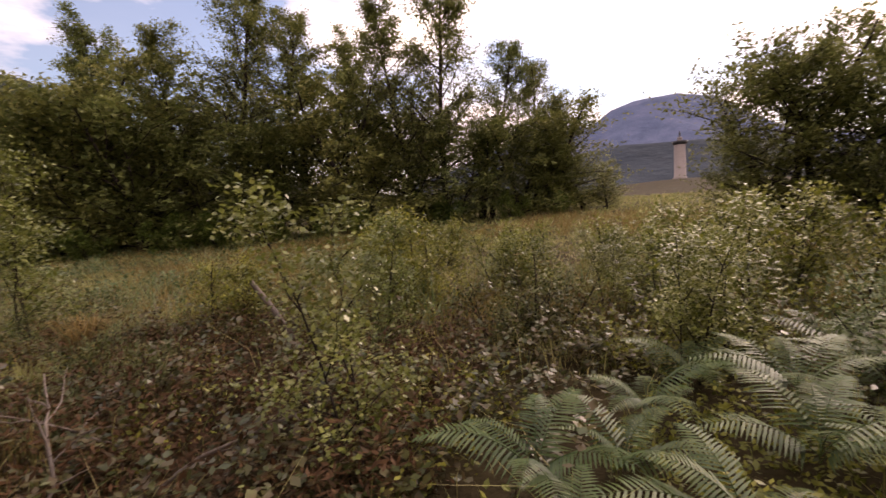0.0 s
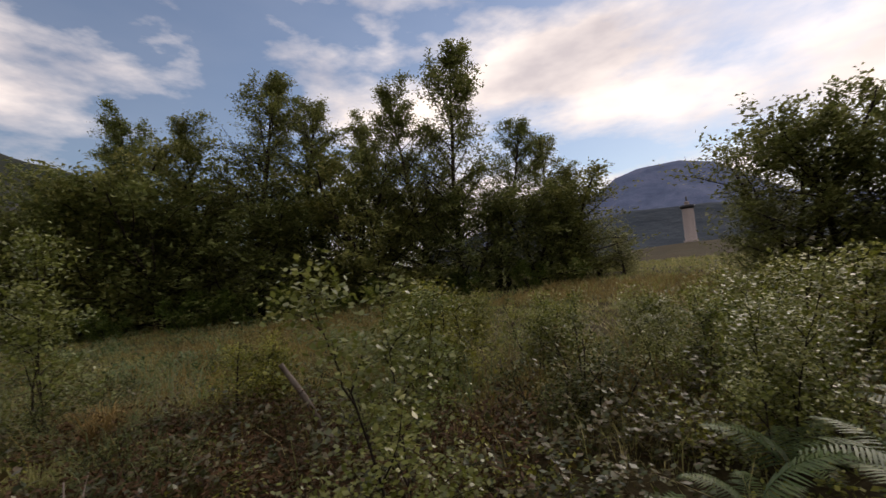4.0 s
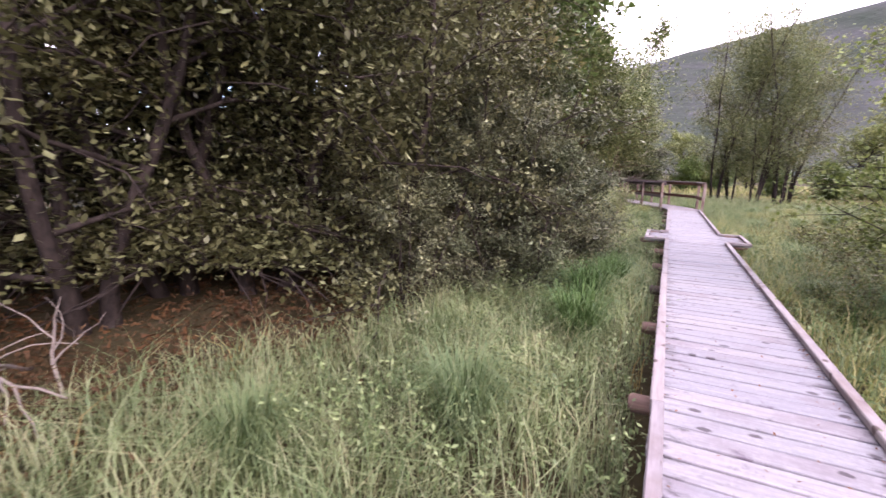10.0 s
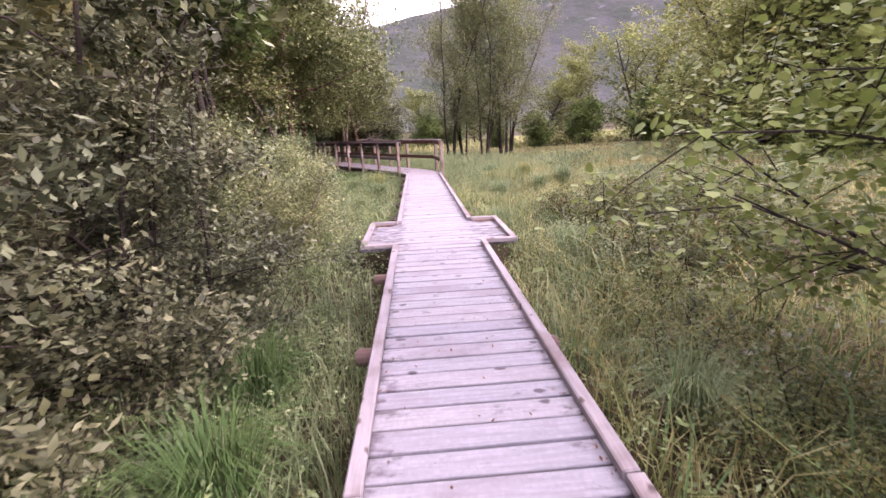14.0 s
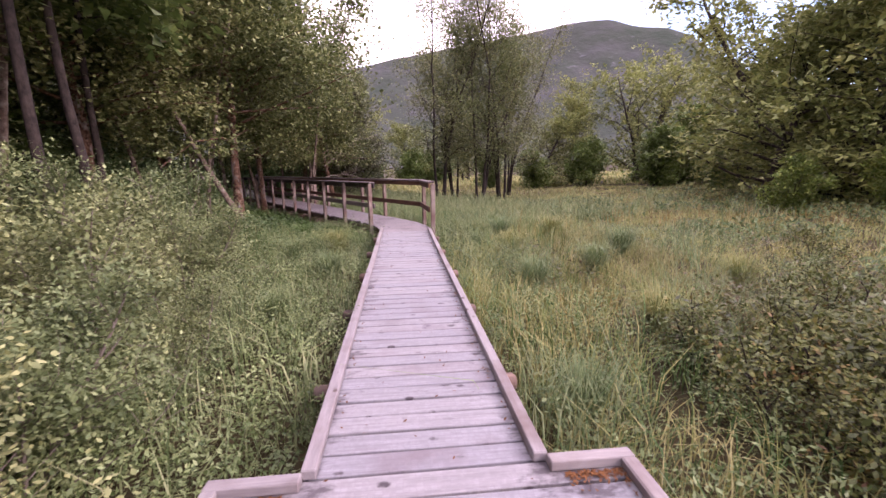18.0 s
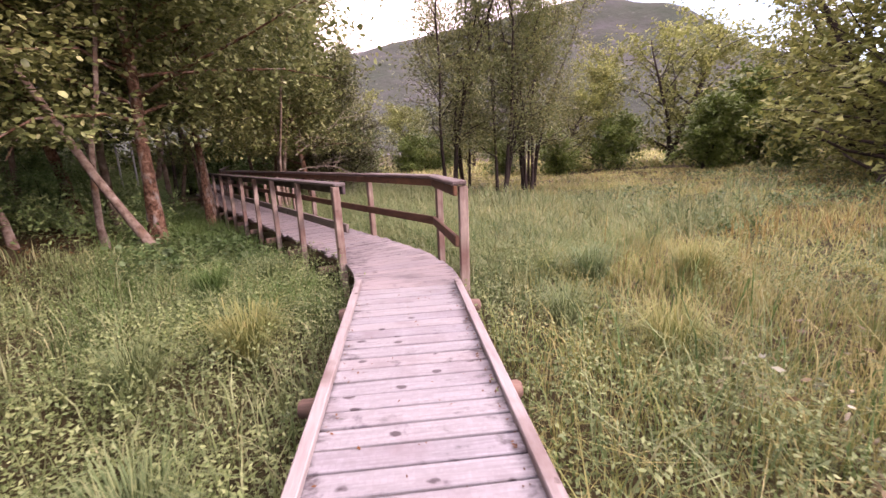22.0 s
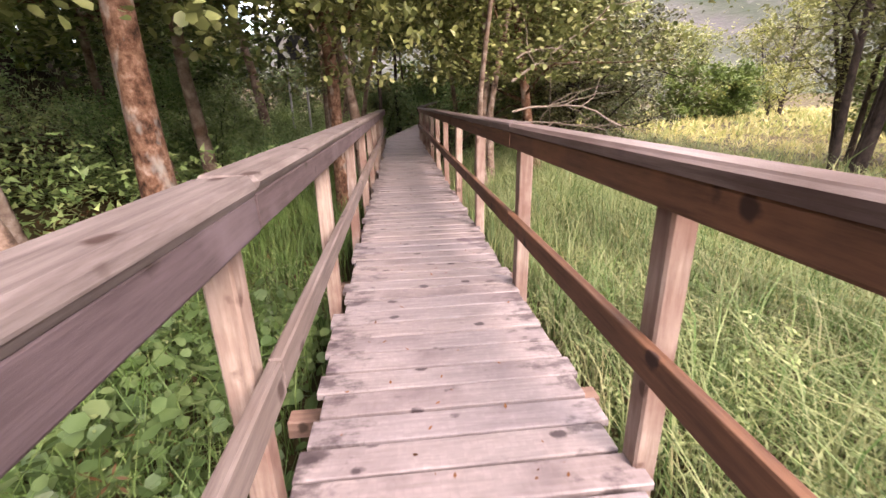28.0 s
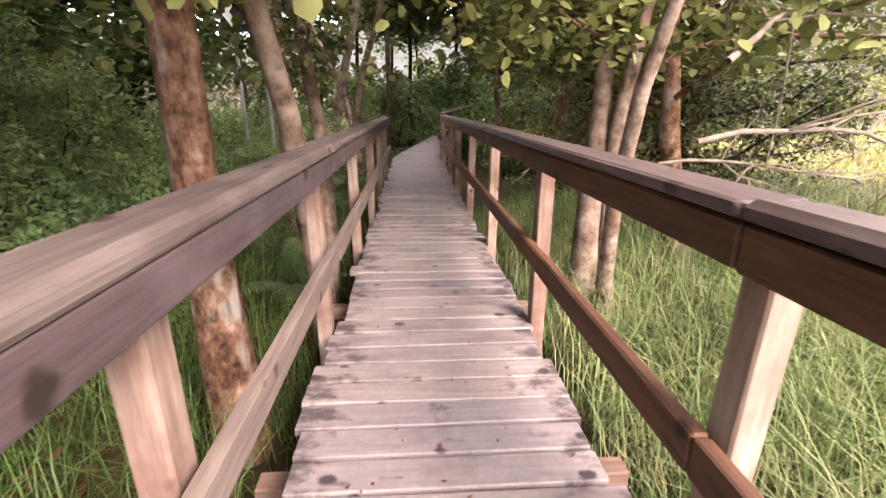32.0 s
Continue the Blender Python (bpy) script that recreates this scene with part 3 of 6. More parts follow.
def build_tower():
    """The round stone tower beyond the field."""
    b, d = radians(101.9), 227.0
    x, y = math.sin(b) * d + 0.2, math.cos(b) * d - 2
    base = float(ground_z(x, y)) - 0.8
    root = thing("monument_tower", "slender round grey stone tower standing far across the field", "tower", m=pose(x, y, base))

    def lathe(profile, name, label="", mat_name="stone"):
        h = Heap()
        tube(h, [(0, 0, z) for _, z in profile], [r for r, _ in profile], 24)
        part(name, h.mesh(name, True), M[mat_name], root, label)

    lathe([(0.1, 0), (3.1, 0), (3.0, 1.2), (2.5, 1.4), (2.35, 15.5), (2.3, 15.8)], "shaft")
    lathe([(2.2, 15.7), (2.9, 16.2), (3.1, 16.5), (3.1, 17.4), (2.7, 17.5), (0.1, 17.5)], "parapet", "jutting dark stone parapet", "black")
    lathe([(1.1, 17.4), (1.0, 18.6), (1.2, 18.8), (0.3, 19.4), (0.05, 19.5)], "lantern")
    h = Heap()
    tube(h, [(0, 0, 19.3), (0, 0, 20.2), (0, 0, 20.9), (0, 0, 21.5), (0, 0, 21.9)], [0.28, 0.42, 0.38, 0.22, 0.05], 8)
    part("finial", h.mesh("finial", True), M["black"], root, "dark standing finial")


# ---------------------------------------------------------------- boardwalk
PITCH, HALF = 0.155, 0.55
PASS_NEAR, PASS_FAR, PASS_X = 13.84, 15.24, 0.93
START, STRAIGHT_END = -8.0, 22.85
RAIL_S, RAMP_S = -0.9, 17.0


def board_mesh(name, length, material, seed):
    return box_mesh(name, length, PITCH - 0.016, 0.034, material, 0.004, 0.0012, seed)


def taper_board(name, a_l, a_r, b_l, b_r, material):
    """A board of the bend, narrower on its inner side."""
    bm = bmesh.new()
    low = [bm.verts.new((*p, -0.034)) for p in (a_l, a_r, b_r, b_l)]
    top = [bm.verts.new((*p, 0.0)) for p in (a_l, a_r, b_r, b_l)]
    bm.faces.new(low[::-1])
    bm.faces.new(top)
    for i in range(4):
        bm.faces.new((low[i], low[(i + 1) % 4], top[(i + 1) % 4], top[i]))
    bmesh.ops.bevel(bm, geom=bm.edges[:], offset=0.004, segments=1, affect="EDGES")
    me = bpy.data.meshes.new(name)
    bm.to_mesh(me)
    bm.free()
    me.materials.append(material)
    return me


def timber(name, p, q, sx, sz, material, parent, label="", worn=0.002, roll=0.0, bevel=0.006):
    """A timber from p to q, sx wide and sz deep."""
    p, q = Vector(p), Vector(q)
    d = q - p
    me = box_mesh(name, d.length, sx, sz, material, bevel, worn, hash((round(p.x, 2), round(p.y, 2))) % 999)
    rot = d.to_track_quat("X", "Z").to_matrix().to_4x4()
    return part(name, me, None, parent, label, Matrix.Translation((p + q) / 2) @ rot @ Matrix.Rotation(roll, 4, "X"))


def upright(name, x, y, z0, z1, w, d, material, parent, yaw=0.0, lean=(0, 0), label=""):
    me = box_mesh(name, w, d, z1 - z0, material, 0.007, 0.003, int(abs(x * 31 + y * 17) * 10) % 997)
    return part(name, me, None, parent, label, Matrix.Translation((x, y, (z0 + z1) / 2)) @ Euler((lean[0], lean[1], radians(yaw))).to_matrix().to_4x4())


def build_straight():
    rng = random.Random(3)
    walkway = thing("boardwalk", "straight boardwalk of weathered grey-pink planks with low kerb timbers across a bog", "boardwalk", kind="structure")
    stock = [board_mesh("board", 2 * HALF, M["deck"], k) for k in range(5)]
    wide = [board_mesh("board", 2 * PASS_X, M["deck"], k + 9) for k in range(3)]
    n = int((STRAIGHT_END - START) / PITCH)
    for i in range(n):
        y = STRAIGHT_END - (i + 0.5) * PITCH
        me = rng.choice(wide if PASS_NEAR + 0.02 < y < PASS_FAR - 0.02 else stock)
        part("board", me, None, walkway, "", pose(rng.uniform(-0.004, 0.004), y, -0.017 + rng.uniform(-0.0025, 0.0025), rng.uniform(-0.5, 0.5), rng.uniform(-0.15, 0.15), rng.uniform(-0.35, 0.35) + rng.choice((0, 180))))
    k, zk = 0.068, 0.026
    # kerbs in lengths, butted end to end
    for sx in (-1, 1):
        x = sx * (HALF - k / 2)
        runs = [(START, PASS_NEAR - 0.001), (PASS_FAR + 0.001, 23.1 if sx < 0 else 22.86)]
        for a, b in runs:
            count = max(1, round((b - a) / 3.6))
            for c in range(count):
                ya, yb = a + (b - a) * c / count, a + (b - a) * (c + 1) / count
                timber("kerb", (x + rng.uniform(-0.004, 0.004), ya + 0.004, zk), (x + rng.uniform(-0.004, 0.004), yb - 0.004, zk), k, 0.05, M["kerb"], walkway)
        xo = sx * (PASS_X - k / 2)
        timber("kerb", (xo, PASS_NEAR + 0.07, zk), (xo, PASS_FAR - 0.07, zk), k, 0.05, M["kerb"], walkway)
        for y in (PASS_NEAR + 0.034, PASS_FAR - 0.034):
            timber("kerb", (sx * (HALF - 0.01), y, zk), (sx * PASS_X, y, zk), k, 0.05, M["kerb"], walkway)
    # bearers, whose rounded ends stick out, on short posts
    y = -7.3
    while y < 22.9:
        reach = PASS_X + 0.08 if PASS_NEAR - 0.1 < y < PASS_FAR + 0.1 else HALF + 0.13
        h = Heap()
        xs = np.array([-reach, -reach + 0.02, reach - 0.02, reach])
        tube(h, np.column_stack([xs, 0 * xs, 0 * xs]), [0.045, 0.06, 0.06, 0.045], 9, 0.05)
        part("bearer", h.mesh("bearer"), M["bearer"], walkway, "", pose(rng.uniform(-0.03, 0.03), y, -0.134))
        for sx in (-0.42, 0.42):
            upright("support_post", sx, y + 0.1, -0.8, -0.15, 0.09, 0.09, M["bearer"], walkway)
        y += 1.57
    for sx in (-0.36, 0.36):
        for c in range(8):
            timber("joist", (sx, START + c * 3.86, -0.085), (sx, START + (c + 1) * 3.86 - 0.004, -0.085), 0.07, 0.09, M["bearer"], walkway)
    return walkway


def bend_path():
    """Stations along the middle of the bend, with the way across."""
    p0, p3 = np.array([0.0, STRAIGHT_END]), np.array(bridge(-0.595, RAIL_S)[:2])
    d0, d3 = np.array([0, 1.0]), np.array([-SB, CB])
    ln = np.linalg.norm(p3 - p0) * 0.36
    p1, p2 = p0 + d0 * ln, p3 - d3 * ln
    t = np.linspace(0, 1, 15)[:, None]
    pts = (1 - t) ** 3 * p0 + 3 * t * (1 - t) ** 2 * p1 + 3 * t ** 2 * (1 - t) * p2 + t ** 3 * p3
    tan = unit(np.gradient(pts, axis=0))
    tan[0], tan[-1] = d0, d3
    return pts, np.column_stack([tan[:, 1], -tan[:, 0]])


def build_bridge():
    rng = random.Random(5)
    walkway = thing("railed_footbridge", "railed timber footbridge of worn pinkish planks turning into the wood", "footbridge", kind="structure")
    pts, across = bend_path()
    for i in range(len(pts) - 1):
        al, ar = pts[i] - across[i] * 0.56, pts[i] + across[i] * 0.56
        bl, br = pts[i + 1] - across[i + 1] * 0.565, pts[i + 1] + across[i + 1] * 0.565
        gl, gr = unit(bl - al) * 0.004, unit(br - ar) * 0.004
        j = rng.uniform(-0.015, 0.02)
        part("board", taper_board("board", al + gl, ar + gr + across[i] * j, bl - gl, br - gr + across[i] * j, M["deck_worn"]), None, walkway)
    stock = [board_mesh("board", 1.11 + 0.018 * k, M["deck_worn"], k + 20) for k in range(5)]
    n = int((RAMP_S - RAIL_S) / PITCH)
    for i in range(n):
        s = RAIL_S + (i + 0.5) * PITCH
        part("board", rng.choice(stock), None, walkway, "", pose(*bridge(-0.595 + rng.uniform(-0.025, 0.025), s, -0.017 + rng.uniform(-0.004, 0.004)), rng.uniform(-0.8, 0.8), rng.uniform(-0.2, 0.2), BEND + rng.uniform(-0.5, 0.5) + rng.choice((0, 180))))
    # the ramp beyond, which turns back to the right and climbs
    turn = BEND - 15.0
    c2, s2 = math.cos(radians(turn)), math.sin(radians(turn))
    ox, oy, _ = bridge(-0.595, RAMP_S)
    ramp = lambda l, s: (ox + c2 * l - s2 * s, oy + s2 * l + c2 * s, s * 0.05)
    for i in range(66):
        s = (i + 0.5) * PITCH
        x, y, z = ramp(0, s)
        part("board", stock[i % 5], None, walkway, "", pose(x, y, z - 0.017, 2.9, 0, turn))
    for sx in (-0.45, 0.45):
        timber("joist", bridge(-0.595 + sx, RAIL_S, -0.10), bridge(-0.595 + sx, RAMP_S, -0.10), 0.07, 0.12, M["bearer"], walkway)
        timber("joist", (*ramp(sx, 0)[:2], -0.10), (*ramp(sx, 10.2)[:2], 0.41), 0.07, 0.12, M["bearer"], walkway)
        timber("joist", (*(pts[0] + across[0] * sx), -0.10), (*(pts[7] + across[7] * sx), -0.10), 0.07, 0.12, M["bearer"], walkway)
        timber("joist", (*(pts[7] + across[7] * sx), -0.10), (*(pts[14] + across[14] * sx), -0.10), 0.07, 0.12, M["bearer"], walkway)
    for i in range(12):
        s = -0.9 + 1.55 * i
        timber("bearer", bridge(-1.33, s + 0.08, -0.21), bridge(0.14, s + 0.08, -0.21), 0.09, 0.09, M["bearer"], walkway)


def build_railing():
    """Posts, a board under the handrail, a silvered cap and a rail at half height."""
    rng = random.Random(8)
    right = thing("handrail", "brown timber handrail with silvered cap, along the open bog side", "railing")
    left = thing("handrail", "brown timber handrail with weathered split cap, along the wood side", "railing")
    rs = [(0.60, 22.86), (0.49, 24.30)] + [bridge(0.013, 0.149 + 1.546 * k)[:2] for k in range(11)]
    ls = [bridge(-1.225, -1.5)[:2]] + [bridge(-1.229, 0.129 + 1.546 * k)[:2] for k in range(10)]
    for root, places, side in ((right, rs, 1), (left, ls, -1)):
        inner = []
        for k, (x, y) in enumerate(places):
            yaw = BEND if (k > 1 or side < 0) else (4 if k == 0 else 16)
            thick = 0.09 if k == 0 else 0.082
            upright("post", x, y, -0.75, 1.0 if side > 0 else 0.985, thick, 0.085, M["post"], root, yaw, (rng.uniform(-0.02, 0.02), rng.uniform(-0.015, 0.015)))
            a = radians(yaw)
            off = -side * (0.078 if side > 0 else 0.088)
            inner.append((x + math.cos(a) * off, y + math.sin(a) * off))
        # rails span two bays each, butted at posts
        k = 0
        while k < len(places) - 1:
            e = min(k + (1 if side > 0 and k < 2 else 2), len(places) - 1)
            ends = []
            for p, q in ((inner[k], inner[e]), (places[k], places[e])):
                d = Vector((q[0] - p[0], q[1] - p[1])).normalized()
                out_a = 0.06 if k == 0 else -0.003
                out_b = 0.06 if e == len(places) - 1 else -0.003
                ends.append(((p[0] - d.x * out_a, p[1] - d.y * out_a), (q[0] + d.x * out_b, q[1] + d.y * out_b)))
            (pa, pb), (ca, cb) = ends
            sag = rng.uniform(-0.006, 0.006)
            top = 1.058 if side > 0 else 1.031
            timber("upper_rail", (*pa, top - 0.094 + sag), (*pb, top - 0.094), 0.042, 0.096, M["rail" if side > 0 else "grey_rail"], root, worn=0.003)
            timber("mid_rail", (*pa, 0.457 + sag), (*pb, 0.457), 0.042, 0.11, M["rail" if side > 0 else "tan_rail"], root, worn=0.003)
            mid = lambda p, q: (p[0] * 0.55 + q[0] * 0.45, p[1] * 0.55 + q[1] * 0.45)
            timber("handrail_cap", (*mid(ca, pa), top - 0.022), (*mid(cb, pb), top - 0.022), 0.155, 0.046, M["cap" if side < 0 else "brown_cap"], root, "silver-grey weathered handrail cap", worn=0.006, bevel=0.013)
            k = e
    # the rails of the ramp beyond
    far = thing("handrail", "brown timber handrail climbing beside the far ramp", "railing")
    turn = BEND - 15.0
    c2, s2 = math.cos(radians(turn)), math.sin(radians(turn))
    ox, oy, _ = bridge(-0.595, RAMP_S)
    ramp = lambda l, s, z: (ox + c2 * l - s2 * s, oy + s2 * l + c2 * s, z + s * 0.05)
    for k in range(7):
        x, y, z = ramp(0.62, 0.2 + 1.55 * k, 0)
        upright("post", x, y, -0.5, 1.0 + z, 0.085, 0.085, M["post"], far, turn)
    for z, w, h, mat_name in ((0.964, 0.042, 0.096, "rail"), (0.457, 0.042, 0.11, "rail"), (1.036, 0.15, 0.046, "brown_cap")):
        l = 0.62 if w > 0.1 else 0.557
        timber("handrail_cap" if w > 0.1 else "upper_rail" if z > 0.6 else "mid_rail", ramp(l, 0.14, z), ramp(l, 9.6, z), w, h, M[mat_name], far)


build_ground()
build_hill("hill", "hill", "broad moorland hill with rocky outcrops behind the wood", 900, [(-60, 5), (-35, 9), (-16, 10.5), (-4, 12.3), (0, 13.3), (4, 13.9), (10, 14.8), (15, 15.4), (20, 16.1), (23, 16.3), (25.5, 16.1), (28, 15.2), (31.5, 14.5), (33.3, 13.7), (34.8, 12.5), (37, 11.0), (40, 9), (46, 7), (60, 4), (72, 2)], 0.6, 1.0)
build_hill("far_mountain", "blue_hill", "far mountain beyond the tower, haze painted into its blue colour", 2200, [(70, 3.5), (80, 7), (85, 9.4), (88, 9.9), (90.5, 9.4), (92.5, 9.2), (95, 10.9), (97.6, 11.6), (102, 11.7), (105.5, 10.8), (107.5, 9.4), (112, 6.5), (122, 4), (132, 2)], 0.6, 5.0)
build_hill("wooded_ridge", "wooded_hill", "wooded ridge behind the tower, distance haze in its dark blue colour", 700, [(74, 3), (82, 5.2), (88, 5.6), (93, 6.6), (97, 6.9), (101, 6.7), (105, 6.6), (110, 6.0), (120, 4), (130, 2)], 0.5, 9.0)
build_tower()
build_straight()
build_bridge()
build_railing()


def build_litter():
    """Brown leaf litter caught along the kerbs and in the corners of the passing place."""
    rng = np.random.default_rng(44)
    spots = [(rng.normal(sx * 0.45, 0.022), rng.uniform(y0, y1)) for sx, y0, y1, n in ((1, 3.0, 13.5, 160), (-1, 3.0, 13.5, 70), (1, 15.5, 22.7, 190), (-1, 15.5, 22.7, 60)) for _ in range(n)]
    for sx in (-1, 1):
        spots += [(sx * rng.uniform(0.6, 0.86), PASS_FAR - 0.085 - abs(rng.normal(0, 0.035))) for _ in range(170)]
        spots += [(sx * rng.normal(0.84, 0.02), rng.uniform(PASS_NEAR + 0.08, PASS_FAR - 0.1)) for _ in range(70)]
    spots += [(rng.uniform(-0.46, 0.46), rng.uniform(1.0, 22.7)) for _ in range(330)]
    spots += [bridge(rng.uniform(-1.05, -0.12), rng.uniform(-0.8, 15.0))[:2] for _ in range(240)]
    c = np.array([(x, y, rng.uniform(0.003, 0.012)) for x, y in spots])
    v, q, _ = leaf_cards(c, 0.024, rng, up=6.0, narrow=0.45)
    v[:, 2] = np.clip(v[:, 2], 0.003, 0.016)
    solid("leaf_litter", mesh_of("leaf_litter", v, q), M["litter"], "brown fallen leaves and needles caught along the kerbs", "leaf litter", kind="stuff")


build_litter()

# ---------------------------------------------------------------- plants


def wander(p, d, length, steps, rng, jitter=0.18, pull=(0, 0, 0)):
    """A crooked line from p along d."""
    pts, d = [np.asarray(p, float)], unit(d)
    for _ in range(steps):
        d = unit(d + rng.normal(size=3) * jitter + np.asarray(pull))
        pts.append(pts[-1] + d * length / steps)
    return np.array(pts)


def grow(seed, height, spread, trunk_r, low, limbs, twigs, stems=1, splay=0.0, rise=0.5, droop=0.0, top=0.35, crook=0.07, sides=7, lean=(0, 0), taper=0.8, bare=True, shy=None):
    """The wood of a tree, and the lines along which its leaves stand."""
    rng = np.random.default_rng(seed)
    h, lines = Heap(), []
    for st in range(stems):
        a0 = rng.uniform(0, 6.28)
        hh = height * (1 if st == 0 else rng.uniform(0.7, 1.0))
        d = np.array([math.cos(a0) * splay + lean[0], math.sin(a0) * splay + lean[1], 1.0])
        foot = np.array([math.cos(a0), math.sin(a0), 0]) * (trunk_r * 1.5 * (stems > 1)) + (0, 0, -0.35)
        trunk = wander(foot, d, hh * 0.93 + 0.35, 10, rng, crook, (0, 0, splay * 0.12))
        tr = trunk_r * (1 - np.linspace(0, 1, 11) * taper) * (1 if st == 0 else 0.8)
        tr[0] *= 1.5
        tr[1] *= 1.15
        tube(h, trunk, tr, sides, 0.07)
        count = max(3, limbs // stems)
        for i in range(count):
            f = low + (0.97 - low) * (i + rng.uniform(0, 0.9)) / count
            k = min(9, int(f * 10))
            p = trunk[k] * (1 - (f * 10 - k)) + trunk[k + 1] * (f * 10 - k)
            g = (f - low) / (1 - low)
            ln = spread * (0.55 + 0.75 * math.sin(math.pi * min(1, g * 0.75 + 0.22))) * rng.uniform(0.6, 1.1) * (1 - g * (1 - top))
            a = i * 2.4 + rng.uniform(-0.5, 0.5) + a0
            if shy and math.cos(a) * shy[0] + math.sin(a) * shy[1] > 0.1:
                ln *= 0.45
            limb = wander(p, (math.cos(a), math.sin(a), rise + g * 0.7), ln, 6, rng, 0.16, (0, 0, -droop))
            r0 = max(0.006, trunk_r * 0.42 * (1 - f * 0.75))
            tube(h, limb[::2], np.linspace(r0, r0 * 0.2, 4), 5 if bare else 4)
            lines.append(limb[2:])
            for t in range(twigs):
                q = limb[1 + (t * 5) // max(1, twigs)] * 0.5 + limb[2 + (t * 5) // max(1, twigs)] * 0.5
                td = unit(limb[-1] - limb[0]) + rng.normal(size=3) * 0.75
                tw = wander(q, td, ln * rng.uniform(0.25, 0.55), 3, rng, 0.25, (0, 0, -droop * 1.5))
                if bare:
                    tube(h, tw[[0, 2, 3]], np.linspace(r0 * 0.35, r0 * 0.1, 3), 3)
                lines.append(tw)
    return h, lines, rng


def leaf_mesh(name, lines, rng, count, size, scatter, narrow=0.55, droop=0.0, up=0.9, clump=0.0, leaf_shape="quad", floor=0.02):
    pick = rng.integers(0, len(lines), count)
    if clump:
        live = rng.uniform(size=len(lines)) > clump
        pick = rng.choice(np.nonzero(live)[0], count)
    pts = np.empty((count, 3))
    u = rng.uniform(0, 0.999, count)
    for i, (k, f) in enumerate(zip(pick, u)):
        ln = lines[k]
        j = f * (len(ln) - 1)
        a = int(j)
        pts[i] = ln[a] * (1 - j + a) + ln[a + 1] * (j - a)
    pts += rng.normal(size=(count, 3)) * scatter * [1, 1, 0.8]
    low = pts[:, 2] < floor
    pts[low, 2] = floor + rng.exponential(0.3 if floor > 0.1 else 0.01, int(low.sum()))
    return mesh_of(name, *leaf_cards(pts, size, rng, up=up, narrow=narrow, droop=droop, shape=leaf_shape))


def make_tree(name, label, bark, leaf, seed, leaves, size, scatter, category="tree", narrow=0.55, clump=0.0, leaf_droop=0.2, leaf_shape="quad", leaf_floor=0.02, **shape):
    root = thing(name, label, category)
    h, lines, rng = grow(seed, **shape)
    part("trunk", h.mesh("trunk", True), M[bark], root)
    part("crown", leaf_mesh("crown", lines, rng, leaves, size, scatter, narrow, leaf_droop, clump=clump, leaf_shape=leaf_shape, floor=leaf_floor), M[leaf], root)
    return root


USED = set()


def plant(proto, x, y, scale=1.0, turn=0.0, label="", group="", tilt=(0, 0), dz=0.0):
    """Stands the prototype itself first, and copies of it after that."""
    s = scale if isinstance(scale, tuple) else (scale, scale, scale)
    m = pose(x, y, float(ground_z(x, y)) - 0.02 + dz, tilt[0], tilt[1], turn) @ Matrix.Diagonal((*s, 1))
    if proto.name in USED:
        ob = copy_thing(proto, m)
    else:
        USED.add(proto.name)
        ob = proto
        ob.matrix_basis = m
    return tagged(ob, label, "", group)


# dense waterside trees with leaf down to the ground
WALL = [make_tree("willow_tree", "dense dull-green willow leafing down to the grass", "dark_bark", "willow", 11 + k, 30000, 0.09, 0.25, narrow=0.5, leaf_floor=0.6, height=8.5, spread=2.7, trunk_r=0.11, low=0.11, limbs=42, twigs=7, stems=3, splay=0.28, rise=0.25, droop=0.05, crook=0.1) for k in range(2)]
BACK = make_tree("willow_tree", "dense shaded willow in the row behind", "dark_bark", "back_willow", 15, 11500, 0.21, 0.26, narrow=0.7, leaf_shape="tri", bare=False, height=8.5, spread=3.3, trunk_r=0.15, low=0.05, limbs=40, twigs=7, stems=3, splay=0.26, rise=0.25, droop=0.05, crook=0.1)
ALDER = make_tree("alder_tree", "dark green alder with a dense rounded crown", "dark_bark", "alder", 21, 12000, 0.21, 0.24, narrow=0.8, leaf_shape="tri", bare=False, height=9.0, spread=3.0, trunk_r=0.15, low=0.10, limbs=36, twigs=7, stems=2, splay=0.2, rise=0.35, droop=0.03)
FIELD = [make_tree("field_tree", "broad dark green tree at the edge of the field", "dark_bark", "far_leaf", 31 + k, 11000, 0.20, 0.22, narrow=0.75, leaf_shape="tri", bare=False, height=10.0, spread=3.9, trunk_r=0.2, low=0.03, limbs=46, twigs=8, stems=1 + k, splay=0.2, rise=0.42, droop=0.02, top=0.8) for k in range(3)]
AIRY = make_tree("birch_tree", "tall thin-leaved birch showing sky through its crown", "dark_bark", "far_leaf", 41, 20000, 0.115, 0.15, narrow=0.75, leaf_shape="tri", height=13.0, spread=2.7, trunk_r=0.17, low=0.2, limbs=44, twigs=9, rise=0.7, droop=0.04, top=0.75, clump=0.3)
SLIM = [make_tree("birch_tree", "slender dark-stemmed birch clump with thin grey-green leaves", "dark_bark", "slim_leaf", 51 + k, 17000, 0.10, 0.34, narrow=0.7, leaf_shape="tri", height=12.0, spread=2.3, trunk_r=0.085, low=0.2, limbs=44, twigs=6, stems=4, splay=0.13, rise=0.75, droop=0.03, top=0.8, clump=0.12) for k in range(2)]
POLE = [make_tree("birch_tree", "thin woodland birch with blotched pale bark", "birch", "oak", 61 + k, 2600, 0.15, 0.28, narrow=0.75, leaf_shape="tri", bare=False, height=11.0, spread=1.9, trunk_r=0.085, low=0.52, limbs=15, twigs=5, rise=0.5, droop=0.03, crook=0.085, sides=9) for k in range(3)]
